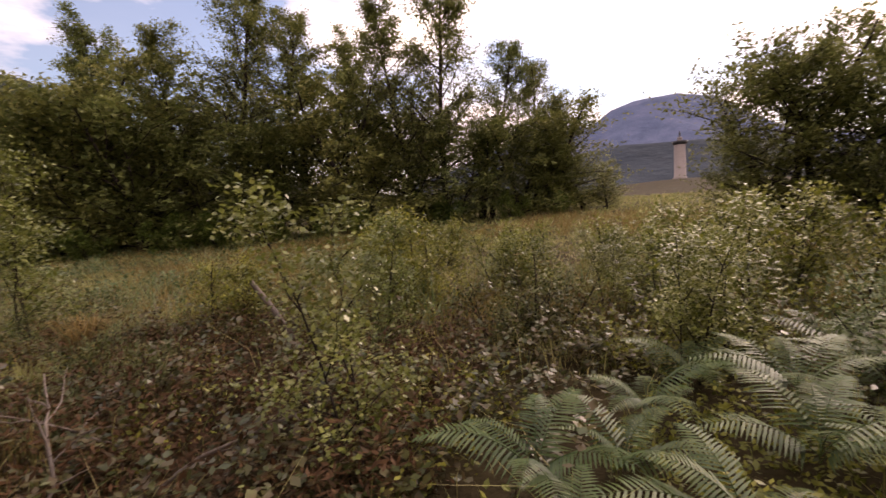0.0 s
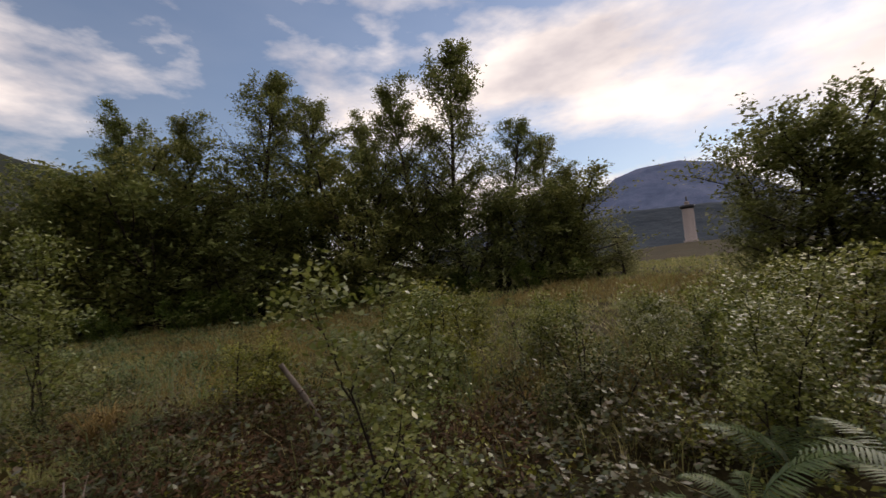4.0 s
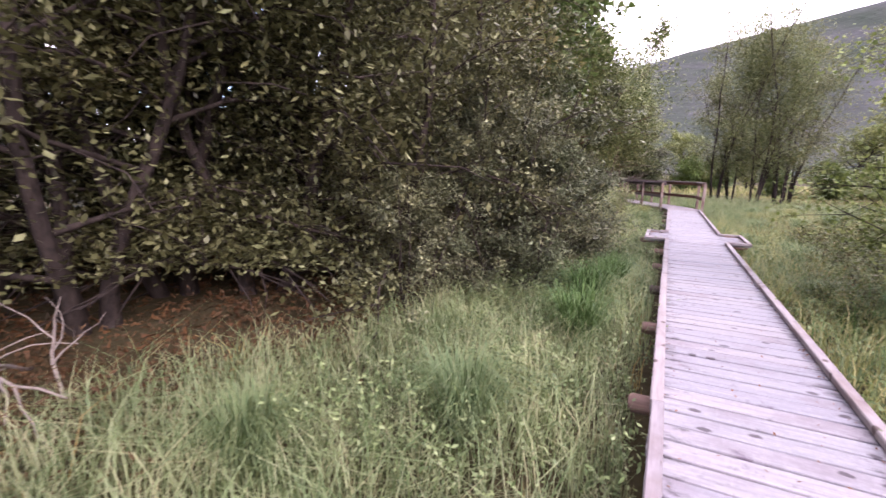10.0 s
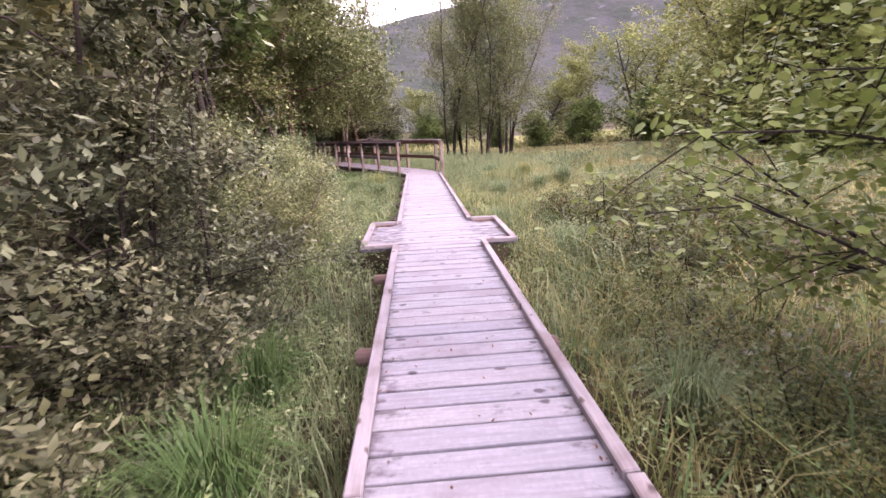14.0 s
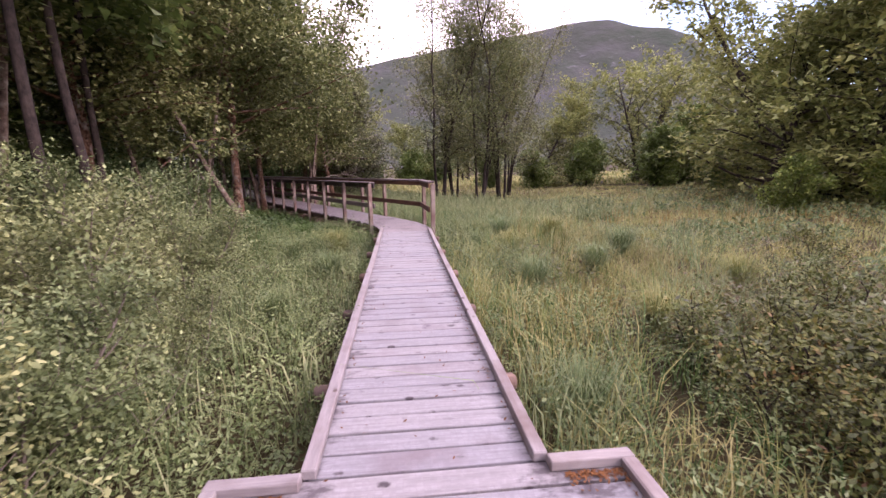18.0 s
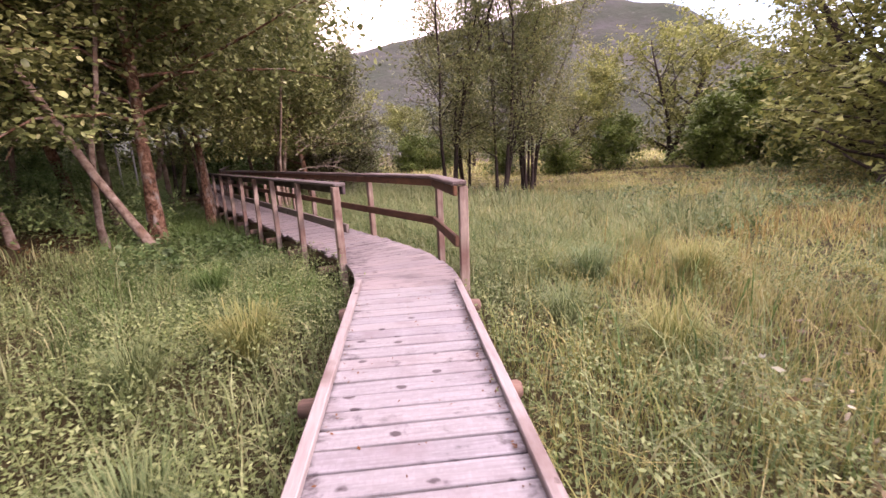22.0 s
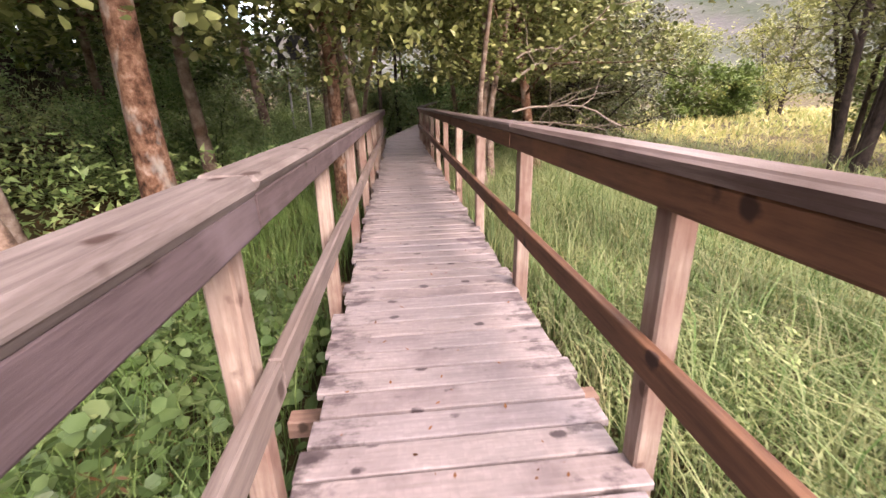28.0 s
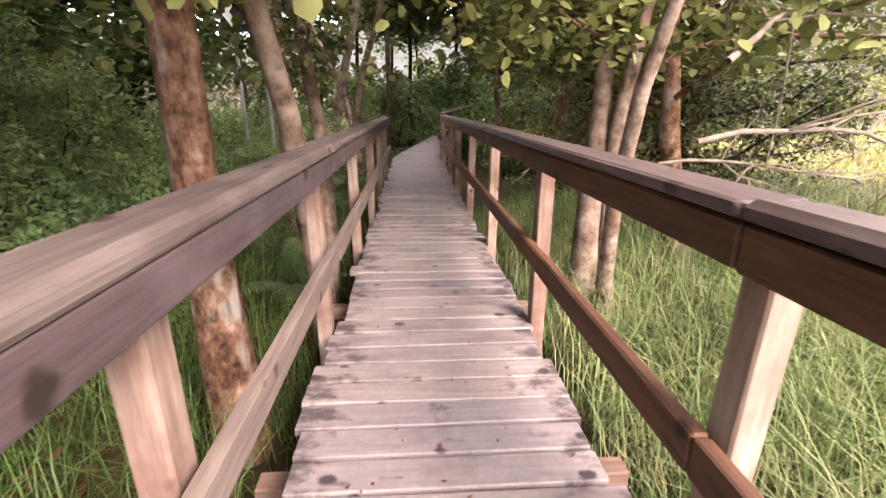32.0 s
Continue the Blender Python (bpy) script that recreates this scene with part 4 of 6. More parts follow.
SHADE = make_tree("birch_tree", "dark thin woodland tree with a high crown", "dark_bark", "alder", 71, 5000, 0.24, 0.35, narrow=0.8, leaf_shape="tri", bare=False, height=12.0, spread=2.8, trunk_r=0.10, low=0.42, limbs=24, twigs=5, rise=0.4, droop=0.03)
BUSH = make_tree("shrub", "dense rounded green shrub", "dark_bark", "bush_leaf", 81, 4300, 0.13, 0.14, "shrub", narrow=0.7, leaf_shape="tri", bare=False, height=2.6, spread=1.25, trunk_r=0.04, low=0.05, limbs=30, twigs=5, stems=4, splay=0.5, rise=0.5)
GREY = make_tree("shrub", "grey-green willow shrub with small pale leaves", "twig", "grey_leaf", 85, 17000, 0.046, 0.12, "shrub", narrow=0.55, height=2.0, spread=1.15, trunk_r=0.03, low=0.04, limbs=40, twigs=6, stems=5, splay=0.55, rise=0.6)
LIME = make_tree("shrub", "bright yellow-green shrub at the field's edge", "dark_bark", "lime_leaf", 88, 6500, 0.22, 0.28, "shrub", narrow=0.75, leaf_shape="tri", bare=False, height=4.5, spread=2.0, trunk_r=0.07, low=0.05, limbs=30, twigs=5, stems=3, splay=0.4, rise=0.5)

# the row along the grass beside the start of the walk
for k, (x, y, s) in enumerate([(-8.3, 5.8, 1.0), (-6.5, 7.6, 1.1), (-6.0, 10.0, 1.12), (-5.5, 12.8, 0.95), (-8.6, 17.6, 0.85), (-5.4, 8.0, 0.9), (-10.4, 4.6, 1.05), (-6.1, 6.3, 0.9), (-4.4, 9.4, 0.8), (-4.0, 11.6, 0.78)]):
    plant(WALL[k % 2], x, y, s, 67 * k, group="trees beside the walk")
for k, (x, y, s) in enumerate([(-9.9, -6.5, 1.0), (-11.0, 8.8, 1.1), (-6.8, 14.8, 1.0), (-10.5, 15.5, 1.1), (-12.5, 3.8, 1.15), (-13.5, 12.5, 1.1), (-16.5, 1.5, 1.1), (-17.5, -3.5, 1.1), (-11.4, 5.3, 1.0), (-13.5, -0.8, 1.1), (-12.2, -4.2, 1.1), (-13.0, 1.6, 1.0)]):
    plant(BACK, x, y, s, 61 * k, group="trees behind the willows")
for k, (x, y, s) in enumerate([(-12.0, 21.0, 1.0), (-9.7, -10.5, 1.0), (-6.0, -13.0, 0.9), (-12.5, 25.5, 1.1)]):
    plant(ALDER, x, y, s, 40 + 83 * k, group="trees beside the walk")

# across the field
CREST = {}


def stand(proto, bearing, away, rise, turn, group, slim=1.0):
    """Plants a tree seen from the start of the walk at a bearing and distance, its top at a given rise, all in degrees and metres."""
    if proto.name not in CREST:
        CREST[proto.name] = max(v.co.z for ob in proto.children for v in ob.data.vertices)
    x, y = 0.24 + math.sin(radians(bearing)) * away, -2.0 + math.cos(radians(bearing)) * away
    s = (1.35 + away * math.tan(radians(rise)) - float(ground_z(x, y))) / CREST[proto.name]
    plant(proto, x, y, (s * slim, s * slim, s), turn, group=group)


for k, (b, d, r) in enumerate([(25, 37, 12), (29.5, 36, 15.5), (34.5, 35, 17.0), (39.5, 34, 16.0), (56, 33, 17.0), (60, 32, 16.5), (66.5, 32, 15.5), (78.5, 32, 13.5), (88, 34, 10), (91, 35, 8), (93.5, 36, 5.5), (37.5, 33, 12.5), (47, 32, 12.5), (52, 31, 12.5), (64, 30, 12.5), (70, 30, 13), (74.5, 30, 13), (82.5, 32, 11), (86, 33, 9), (32, 38, 14), (44, 36, 15)]):
    stand(FIELD[k % 3], b, d, r, 51 * k, "trees across the field", 1.0 if r > 15 else 1.25)
for k, (b, d, r) in enumerate([(43.5, 34, 20.7), (48.5, 33, 23), (52.5, 33, 22.5), (63.5, 32, 20.5), (69.5, 31, 23.0), (73.5, 31, 25.5), (79.5, 32, 18.5), (85, 33, 17), (36.5, 36, 19.5), (89, 35, 12)]):
    stand(AIRY, b, d, r, 77 * k, "trees across the field")
for k, (b, d, r) in enumerate([(107, 25, 8.5), (110, 24, 12.5), (114, 23, 16.2), (118.5, 22, 14.5), (122, 24, 13)]):
    stand(FIELD[(k + 1) % 3], b, d, r, 63 * k, "trees behind the start")
EDGE = make_tree("birch_tree", "broad birch with fine dull-green leaves beside the field", "dark_bark", "willow", 45, 42000, 0.115, 0.22, narrow=0.7, leaf_shape="tri", bare=False, height=10.5, spread=4.6, trunk_r=0.18, low=0.05, limbs=46, twigs=9, stems=2, splay=0.15, rise=0.35, droop=0.05)
for k, (b, d, r) in enumerate([(124.5, 22, 15.5), (127.5, 20, 20.5), (131, 19, 24.5), (135.5, 18, 28), (141, 17, 30), (130, 23, 19.5)]):
    stand(EDGE, b, d, r, 63 * k, "trees behind the start")
plant(EDGE, -3.0, 40.5, 1.0, 20, "dense leafy birch at the far side of the wood", "trees of the wood")
for k, (x, y, s) in enumerate([(20.2, 17.6, 0.9), (16.5, 22.5, 0.8), (23.0, 12.5, 0.7), (13.0, 27.0, 0.9), (26.0, 8.5, 0.6), (9.8, -10.0, 1.3), (12.0, -9.4, 0.9), (19.0, 20.0, 1.1), (21.5, 15.2, 1.0), (24.8, 11.0, 1.0), (27.5, 6.0, 1.0), (29.0, 2.0, 0.9), (15.5, 25.0, 1.1), (29.5, 8.5, 1.2), (30.5, -0.8, 0.8)]):
    plant(BUSH, x, y, s, 31 * k, group="shrubs across the field")
for k, (x, y, s) in enumerate([(1.0, 60, 0.9), (4.5, 62, 1.0), (-2.5, 49, 1.0), (7.5, 49, 0.8), (-6.0, 51, 1.1), (10.5, 47, 0.8), (-10.0, 50, 1.2), (2.5, 66, 1.1), (17.5, 43, 1.1), (20.5, 45, 1.5), (23.5, 43.5, 1.3), (25.5, 40, 1.3), (14.5, 47, 1.0), (28, 41, 1.5), (20.0, 39.0, 0.6), (23.0, 36.5, 0.7)]):
    plant(LIME, x, y, s, 29 * k, group="shrubs at the far edge")
for k, (x, y, s) in enumerate([(11.5, 50, 0.7), (16, 53, 0.9), (-4, 60, 0.8), (2, 63, 0.8), (-10, 58, 0.9), (21, 52, 1.0), (26, 48, 1.0), (8, 68, 0.8), (20.5, 34.5, 1.05), (25, 32, 1.15)]):
    plant(FIELD[k % 3], x, y, s, 43 * k, group="trees at the far edge")
for k, (x, y, s) in enumerate([(1.97, 35.8, 1.0), (3.92, 35.5, 0.95), (5.27, 36.35, 1.0), (3.2, 39.6, 1.0), (6.2, 39.0, 0.9)]):
    plant(SLIM[k % 2], x, y, s, 95 * k, group="slim birches in the field")

# the wood that the railed walk enters
WOOD_BIRCH = [(-3.92, 8.35, 1.25, 0, -3), (-1.42, 8.9, 1.05, 1, 3), (-1.55, 9.4, 0.9, -1, -2), (-4.21, 13.1, 1.2, 1, 1), (-2.4, 11.5, 1.0, 0, 2), (-1.95, 14.2, 1.0, 1, -1), (-2.7, 16.5, 1.1, -2, 2), 
              (-6.0, 9.5, 0.9, -4, -5), (-5.4, 5.0, 1.0, 2, -3), (-6.6, 13.0, 1.0, 0, 3), (-2.3, 19.2, 1.0, 1, 1), (-3.5, 21.0, 1.0, -2, 0), (0.78, 9.05, 0.95, 2, 8), (1.05, 9.25, 0.85, 0, 12), (0.95, 8.8, 0.8, -2, 4), (1.5, 12.7, 1.0, -3, 3),
              (1.2, 15.2, 0.9, 2, 4), (2.3, 17.6, 1.0, 0, 3), (1.6, 20.2, 1.0, 1, -3), (3.1, 14.4, 0.9, 3, 4), (-4.0, 4.6, 0.9, 3, -3), (-7.0, 5.5, 1.0, -2, 1), (-8.0, 1.0, 0.95, 1, 3)]
for k, (l, s, size, a, b) in enumerate(WOOD_BIRCH):
    plant(POLE[k % 3], *bridge(l, s)[:2], size, 71 * k, group="woodland birches", tilt=(a, b))
# several are added only so that their crowns shade the wood below
SHADE_AT = [bridge(l, s)[:2] for l, s in ((-1.6, 22.5), (1.0, 23.5), (-3.0, 25.0), (-9.5, 5.0),
            (-7.0, 23.5), (-8.0, 4.0), (-6.5, 2.0), (-6.5, -1.0), (-9.0, -1.5), (-0.7, 25.5), (-0.1, 28.5), (-1.7, 27.0), (-7.0, -2.0), (-10.5, -1.0), (3.4, 18.5), (2.6, 23.0), (4.6, 21.0), (3.0, 27.0), (-2.0, 30.0), (-12.0, 2.5))]
for k, (x, y) in enumerate(SHADE_AT):
    s = 0.95 + 0.06 * (k % 5)
    plant(SHADE, x, y, s, 57 * k, group="shaded woodland trees", tilt=((k * 37) % 7 - 3, (k * 23) % 7 - 3))
UNDER = make_tree("shrub", "leafy green undergrowth shrub in the wood", "dark_bark", "broad", 83, 9000, 0.07, 0.16, "shrub", narrow=0.7, leaf_shape="tri", bare=False, height=2.4, spread=1.35, trunk_r=0.03, low=0.03, limbs=34, twigs=6, stems=5, splay=0.5, rise=0.45)
for k, (l, s, size) in enumerate([(3.2, 14.0, 0.9), (2.2, 17.4, 1.2), (1.0, 21.5, 1.3), (-3.6, 10.5, 0.65), (-5.4, 8.5, 0.8), (-6.4, 11.5, 1.0), (-4.6, 14.0, 0.8), (-7.6, 14.5, 1.1), (-3.4, 18.6, 0.9), (-1.6, 24.5, 1.4), (-7.0, 5.6, 0.9), (-8.6, 9.0, 1.2), (-9.2, 17.5, 1.4), (-6.0, 20.0, 1.3), (3.6, 18.5, 1.2), (-2.9, 8.4, 0.6), (-3.1, 11.2, 0.62), (-2.8, 13.2, 0.6), (-4.2, 12.2, 0.75), (-4.4, 9.6, 0.8), (-2.9, 15.6, 0.7), (-5.2, 10.9, 0.95)]):
    plant(UNDER, *bridge(l, s)[:2], size, 47 * k, group="wood-edge shrubs")
for k, (l, s, size) in enumerate([(1.6, 29.0, 1.7), (-0.6, 26.6, 1.5), (-1.9, 27.6, 1.7), (0.4, 30.5, 1.9), (3.6, 22.0, 1.5), (2.1, 20.5, 1.2), (-11.5, 10.5, 1.5), (-11.5, 4.5, 1.4), (-12.0, 16.0, 1.6)]):
    plant(BUSH, *bridge(l, s)[:2], size, 47 * k, group="wood-edge shrubs")
for k, (l, s, size) in enumerate([(-5.0, 25.5, 0.9), (4.0, 27.0, 1.0), (2.8, 21.0, 1.0)]):
    plant(ALDER, *bridge(l, s)[:2], size, 83 * k, group="dark trees of the wood")
for k, (x, y, s) in enumerate([(-15.2, 37.0, 1.1), (-17.5, 33.0, 1.2), (-19.0, 38.5, 1.2), (-9.6, 23.2, 0.95), (-11.2, 26.6, 1.05), (-8.9, 20.4, 0.8)]):
    plant(ALDER, x, y, s, 71 * k, group="dark trees of the wood")
WIDE = make_tree("shrub", "wide grey-green sallow shrub overhanging the boardwalk's edge", "dark_bark", "sallow", 95, 19000, 0.056, 0.07, "shrub", narrow=0.5, clump=0.5, height=3.6, spread=1.5, trunk_r=0.028, low=0.04, limbs=44, twigs=7, stems=5, splay=0.5, rise=0.4, droop=0.04)
for k, (x, y, s) in enumerate([(-2.45, 9.9, 0.95), (-2.15, 11.2, 0.92), (-2.15, 12.5, 0.88), (-2.6, 11.9, 0.9), (-3.6, 10.6, 1.15), (-3.5, 12.4, 1.2), (-4.6, 14.3, 1.1), (-3.3, 8.4, 0.8)]):
    plant(WIDE, x, y, s, 37 * k, group="willow shrubs")

# low willows by the walk
for k, (x, y, s) in enumerate([(-2.15, 14.6, 0.8), (-2.2, 15.7, 0.9), (-2.9, 17.0, 1.2), (-3.3, 15.0, 1.35), (-1.95, 17.3, 0.65), (-4.2, 17.6, 1.5), (-2.35, 13.5, 0.85), (-5.4, 20.0, 1.2), (-3.1, 13.6, 1.2), (-3.9, 16.2, 1.5), (-2.95, 19.4, 0.95), (-3.8, 19.9, 1.3), (-3.15, 18.3, 0.9), (-4.6, 18.8, 1.4), (-4.4, 21.0, 1.15)]):
    plant(GREY, x, y, s, 37 * k, group="low willows")

# birches at the grass's edge by the start
for k, (x, y, size, a, b) in enumerate([(-7.5, 0.25, 1.0, 3, -8), (-8.2, 0.4, 1.05, 2, -5), (-5.95, 1.0, 0.9, 0, -4), (-7.3, 1.8, 1.0, -2, -3), (-6.0, 3.95, 0.85, -8, 0), (-8.9, 2.6, 1.0, 0, 2), (-9.2, -2.2, 1.0, 2, 2), (-8.0, -4.0, 1.0, -3, 0)]):
    plant(POLE[k % 3], x, y, size, 53 * k + (180 if k == 4 else 0), group="birches by the start", tilt=(a, b))
for k, (x, y, size) in enumerate([(-7.6, 3.4, 0.9), (-9.5, 0.5, 0.8), (-8.6, -1.0, 0.7), (-10.2, 2.2, 1.0)]):
    plant(BUSH, x, y, size, 61 * k, group="shrubs by the start")

# ---------------------------------------------------------------- ground cover


def off_walk(x, y, room=0.06):
    """True where no deck stands."""
    l, s = (x - RX) * CB + (y - RY) * SB, -(x - RX) * SB + (y - RY) * CB
    half = np.where((y > PASS_NEAR) & (y < PASS_FAR), PASS_X, HALF) + room
    straight = (np.abs(x) < half) & (y < 23.6)
    railed = (l > -1.28 - room) & (l < 0.06 + room) & (s > -2.6) & (s < RAMP_S + 1)
    bx, by, _ = bridge(-0.595, RAMP_S)
    a = radians(BEND - 15.0)
    u, v = (x - bx) * math.cos(a) + (y - by) * math.sin(a), -(x - bx) * math.sin(a) + (y - by) * math.cos(a)
    return ~(straight | railed | ((np.abs(u) < 0.66) & (v > -1) & (v < 10.4)))


def scatter(rng, x0, x1, y0, y1, per_m2, keep=None, skew=False):
    n = int((x1 - x0) * (y1 - y0) * per_m2)
    p = np.column_stack([rng.uniform(x0, x1, n), rng.uniform(y0, y1, n)])
    if skew:
        p = np.array(bridge(p[:, 0], p[:, 1])[:2]).T
    ok = off_walk(p[:, 0], p[:, 1])
    if keep is not None:
        ok &= keep(p[:, 0], p[:, 1])
    return p[ok]


def clumped(xy, size=0.5, power=1.0):
    """A height factor that swells into tussocks and fades over the ground."""
    x, y = xy[:, 0] / size, xy[:, 1] / size
    w = np.sin(x * 1.3 + 2 * np.sin(y * 0.7)) * np.cos(y * 1.1 + 1.5 * np.sin(x * 0.9)) * 0.5 + 0.5
    u = np.sin(x * 0.37 + 1.7 * np.sin(y * 0.23)) * np.cos(y * 0.31 + 1.2 * np.sin(x * 0.27)) * 0.5 + 0.5
    return 0.45 + 0.55 * w ** power + 0.35 * u


def verge(x, y):
    """Left-hand grass: up to the foot of the trees."""
    edge = np.interp(y, [-12, -2, 1.6, 5, 8, 10.7, 12, 14, 16, 18, 22, 26], [-9.5, -6.0, -4.5, -3.9, -3.1, -2.7, -2.0, -1.9, -2.6, -5.5, -8.5, -8.5])
    return x > edge


def grass(name, label, material, patches, seed, category="grass"):
    rng = np.random.default_rng(seed)
    heap = Heap()
    for xy, height, width, lean in patches(rng):
        f = clumped(xy, 0.7)
        heap.add(*((lambda v, t: (v, None, t))(*blades(xy, ground_z(xy[:, 0], xy[:, 1]) - 0.02, height * f, width, rng, lean))))
    solid(name, heap.mesh(name), M[material], label, category, kind="stuff")


right_of = lambda x, y: (x > 0.55) & (y < 22.5) | (y >= 22.5) & ((x - RX) * CB + (y - RY) * SB > 0.2)
grass("verge_grass", "long bright green grass beside the boardwalk", "grass", lambda r: [
    (scatter(r, -4.2, -0.6, 3.4, 13, 700, verge), 0.40, 0.0075, 1.3),
    (scatter(r, -4.4, -0.6, -4, 3.4, 950, verge), 0.31, 0.0062, 1.6),
    (scatter(r, -6.4, -4.2, -9, 11, 340, verge), 0.24, 0.009, 1.6),
    (scatter(r, -3.5, -0.6, 13, 26, 130, verge), 0.42, 0.012, 0.9),
    (scatter(r, -8.5, -3.5, 16, 27, 70, verge), 0.42, 0.016, 0.9)], 101)
grass("bank_grass", "tall lush green grass under the railed footbridge", "grass", lambda r: [
    (scatter(r, 0.08, 2.6, -3.0, 12, 620, None, True), 0.52, 0.008, 1.5),
    (scatter(r, 2.6, 3.6, -3.0, 15, 260, None, True), 0.55, 0.013, 1.2),
    (scatter(r, 3.2, 8.0, -3.0, 18, 110, None, True), 0.52, 0.022, 1.0),
    ], 102)
grass("embankment_grass", "pale green grass on the road embankment behind the wood", "grass", lambda r: [
    (scatter(r, -19.0, -8.5, -2, 30, 34, None, True), 0.4, 0.035, 1.1)], 108)
grass("deep_green_grass", "dark green sedge among the lush bank grass", "rush", lambda r: [
    (scatter(r, 0.08, 3.0, -3.0, 13, 240, None, True), 0.48, 0.009, 1.4),
    (scatter(r, 0.7, 3.5, 8.0, 24.0, 60, right_of), 0.42, 0.012, 1.2)], 107)
# the bank's shade is put into this grass by using the darker rush colour
grass("shaded_grass", "deep green grass on the shaded bank of the footbridge", "rush", lambda r: [
    (scatter(r, -2.7, -1.3, -2.5, 15, 560, None, True), 0.44, 0.0078, 1.3), (scatter(r, -4.2, -2.7, -2.5, 15, 200, None, True), 0.36, 0.0085, 1.1)], 106)
drift = lambda x, y: np.sin(x * 0.5 + y * 0.35) + np.sin(y * 0.6 - x * 0.2)
grass("meadow_grass", "rough meadow of green and straw-coloured bog grass", "meadow", lambda r: [
    (scatter(r, 0.6, 4.5, 4, 30, 330, lambda x, y: right_of(x, y) & ~((x > 1.9 + 0.25 * np.sin(y * 3)) & (y > 12.6) & (y < 18.3))), 0.38, 0.009, 1.2),
    (scatter(r, 0.6, 1.5, -7, 4, 200, right_of), 0.46, 0.009, 1.1),
    (scatter(r, 1.5, 5.5, -7, 4, 24, right_of), 0.42, 0.009, 1.1),
    (scatter(r, 4.5, 11, -9, 38, 150, right_of), 0.25, 0.015, 1.6),
    (scatter(r, 11, 22, -12, 46, 50, right_of), 0.22, 0.045, 1.6),
    (scatter(r, 22, 60, -30, 48, 12, right_of), 0.34, 0.11, 0.9),
    (scatter(r, -2, 11, 30, 52, 40, right_of), 0.24, 0.045, 1.5),
    (scatter(r, -14, 40, 48, 85, 7, right_of), 0.5, 0.16, 1.2)], 103)
grass("green_tussocks", "lush green tussocks scattered through the meadow", "grass", lambda r: [
    (scatter(r, 0.65, 4.5, 0, 24, 190, lambda x, y: np.sin(x * 1.9 + 2 * np.sin(y * 0.8)) + np.sin(y * 1.7 - x) > 0.75), 0.55, 0.009, 1.3),
    (scatter(r, 4.5, 14, -6, 34, 40, lambda x, y: np.sin(x * 1.3 + 2 * np.sin(y * 0.7)) + np.sin(y * 1.2 - x) > 0.8), 0.5, 0.024, 1.1)], 105)
grass("dry_grass", "tawny dry grass standing through the meadow", "straw", lambda r: [
    (scatter(r, 5.0, 30, -9.0, 14, 48, lambda x, y: drift(x * 0.7, y * 0.7) > -0.2), 0.5, 0.03, 0.7),
    (scatter(r, 0.62, 2.2, 1.5, 7.0, 170), 0.66, 0.007, 0.6),
    (scatter(r, 3.0, 20, 2.0, 26, 22, lambda x, y: drift(x, y) > 0.1), 0.5, 0.016, 0.7),
    (scatter(r, 0.7, 5.0, 12, 26, 26, lambda x, y: drift(x * 2, y * 2) > 0.5), 0.5, 0.010, 0.8),
    (scatter(r, 6.0, 24, 24, 44, 3), 0.4, 0.03, 0.8),
    (scatter(r, -7.2, -2.6, -1.0, 6.5, 16, verge), 0.5, 0.009, 1.0),
    (scatter(r, -0.95, -0.6, -2, 12, 45), 0.42, 0.008, 0.9)], 104)


def herbs(name, label, material, xy, height, leaves, size, seed, category="herbs", spread=0.07, narrow=0.42, shape="quad"):
    """Small leafy plants, each a stem of leaves."""
    rng = np.random.default_rng(seed)
    n = len(xy)
    h = height * rng.uniform(0.5, 1.25, n) * clumped(xy, 0.9)
    u = rng.uniform(0.15, 1.0, (n, leaves))
    tilt = rng.normal(0, 0.22, (n, 1, 2))
    c = np.empty((n, leaves, 3))
    c[..., :2] = xy[:, None] + tilt * (u * h[:, None])[..., None] + rng.normal(0, spread, (n, leaves, 2)) * (1.15 - u * 0.6)[..., None]
    c[..., 2] = ground_z(xy[:, 0], xy[:, 1])[:, None] + u * h[:, None]
    heap = Heap()
    heap.add(*leaf_cards(c.reshape(-1, 3), size, rng, up=0.5, narrow=narrow, shape=shape))
    solid(name, heap.mesh(name), M[material], label, category, kind="stuff")


r7 = np.random.default_rng(205)
herbs("bog_myrtle", "low leafy bog plants crowding the boardwalk's edge", "herb", np.concatenate([
    scatter(r7, -2.8, -0.62, 14.0, 25.5, 125, verge), scatter(r7, -6.2, -2.8, 15.5, 26.5, 60, verge), scatter(r7, 0.62, 2.2, 13.0, 25.5, 70), scatter(r7, 2.2, 8.0, 10.0, 26, 34, lambda x, y: np.sin(x * 1.1 + 2) + np.sin(y * 0.9) > 0.2), scatter(r7, -2.4, -0.62, 5.5, 14.0, 50, verge), scatter(r7, 0.62, 2.4, 5.0, 13.0, 36), scatter(r7, 2.4, 6.5, 1.0, 10.0, 26, lambda x, y: np.sin(x * 1.7) + np.sin(y * 1.3 + 2) > 0.2),
    scatter(r7, 0.1, 1.6, -3.0, 4.0, 60, None, True), scatter(r7, -3.6, -1.35, -3.0, 4.5, 20, None, True)]), 0.5, 24, 0.036, 206)
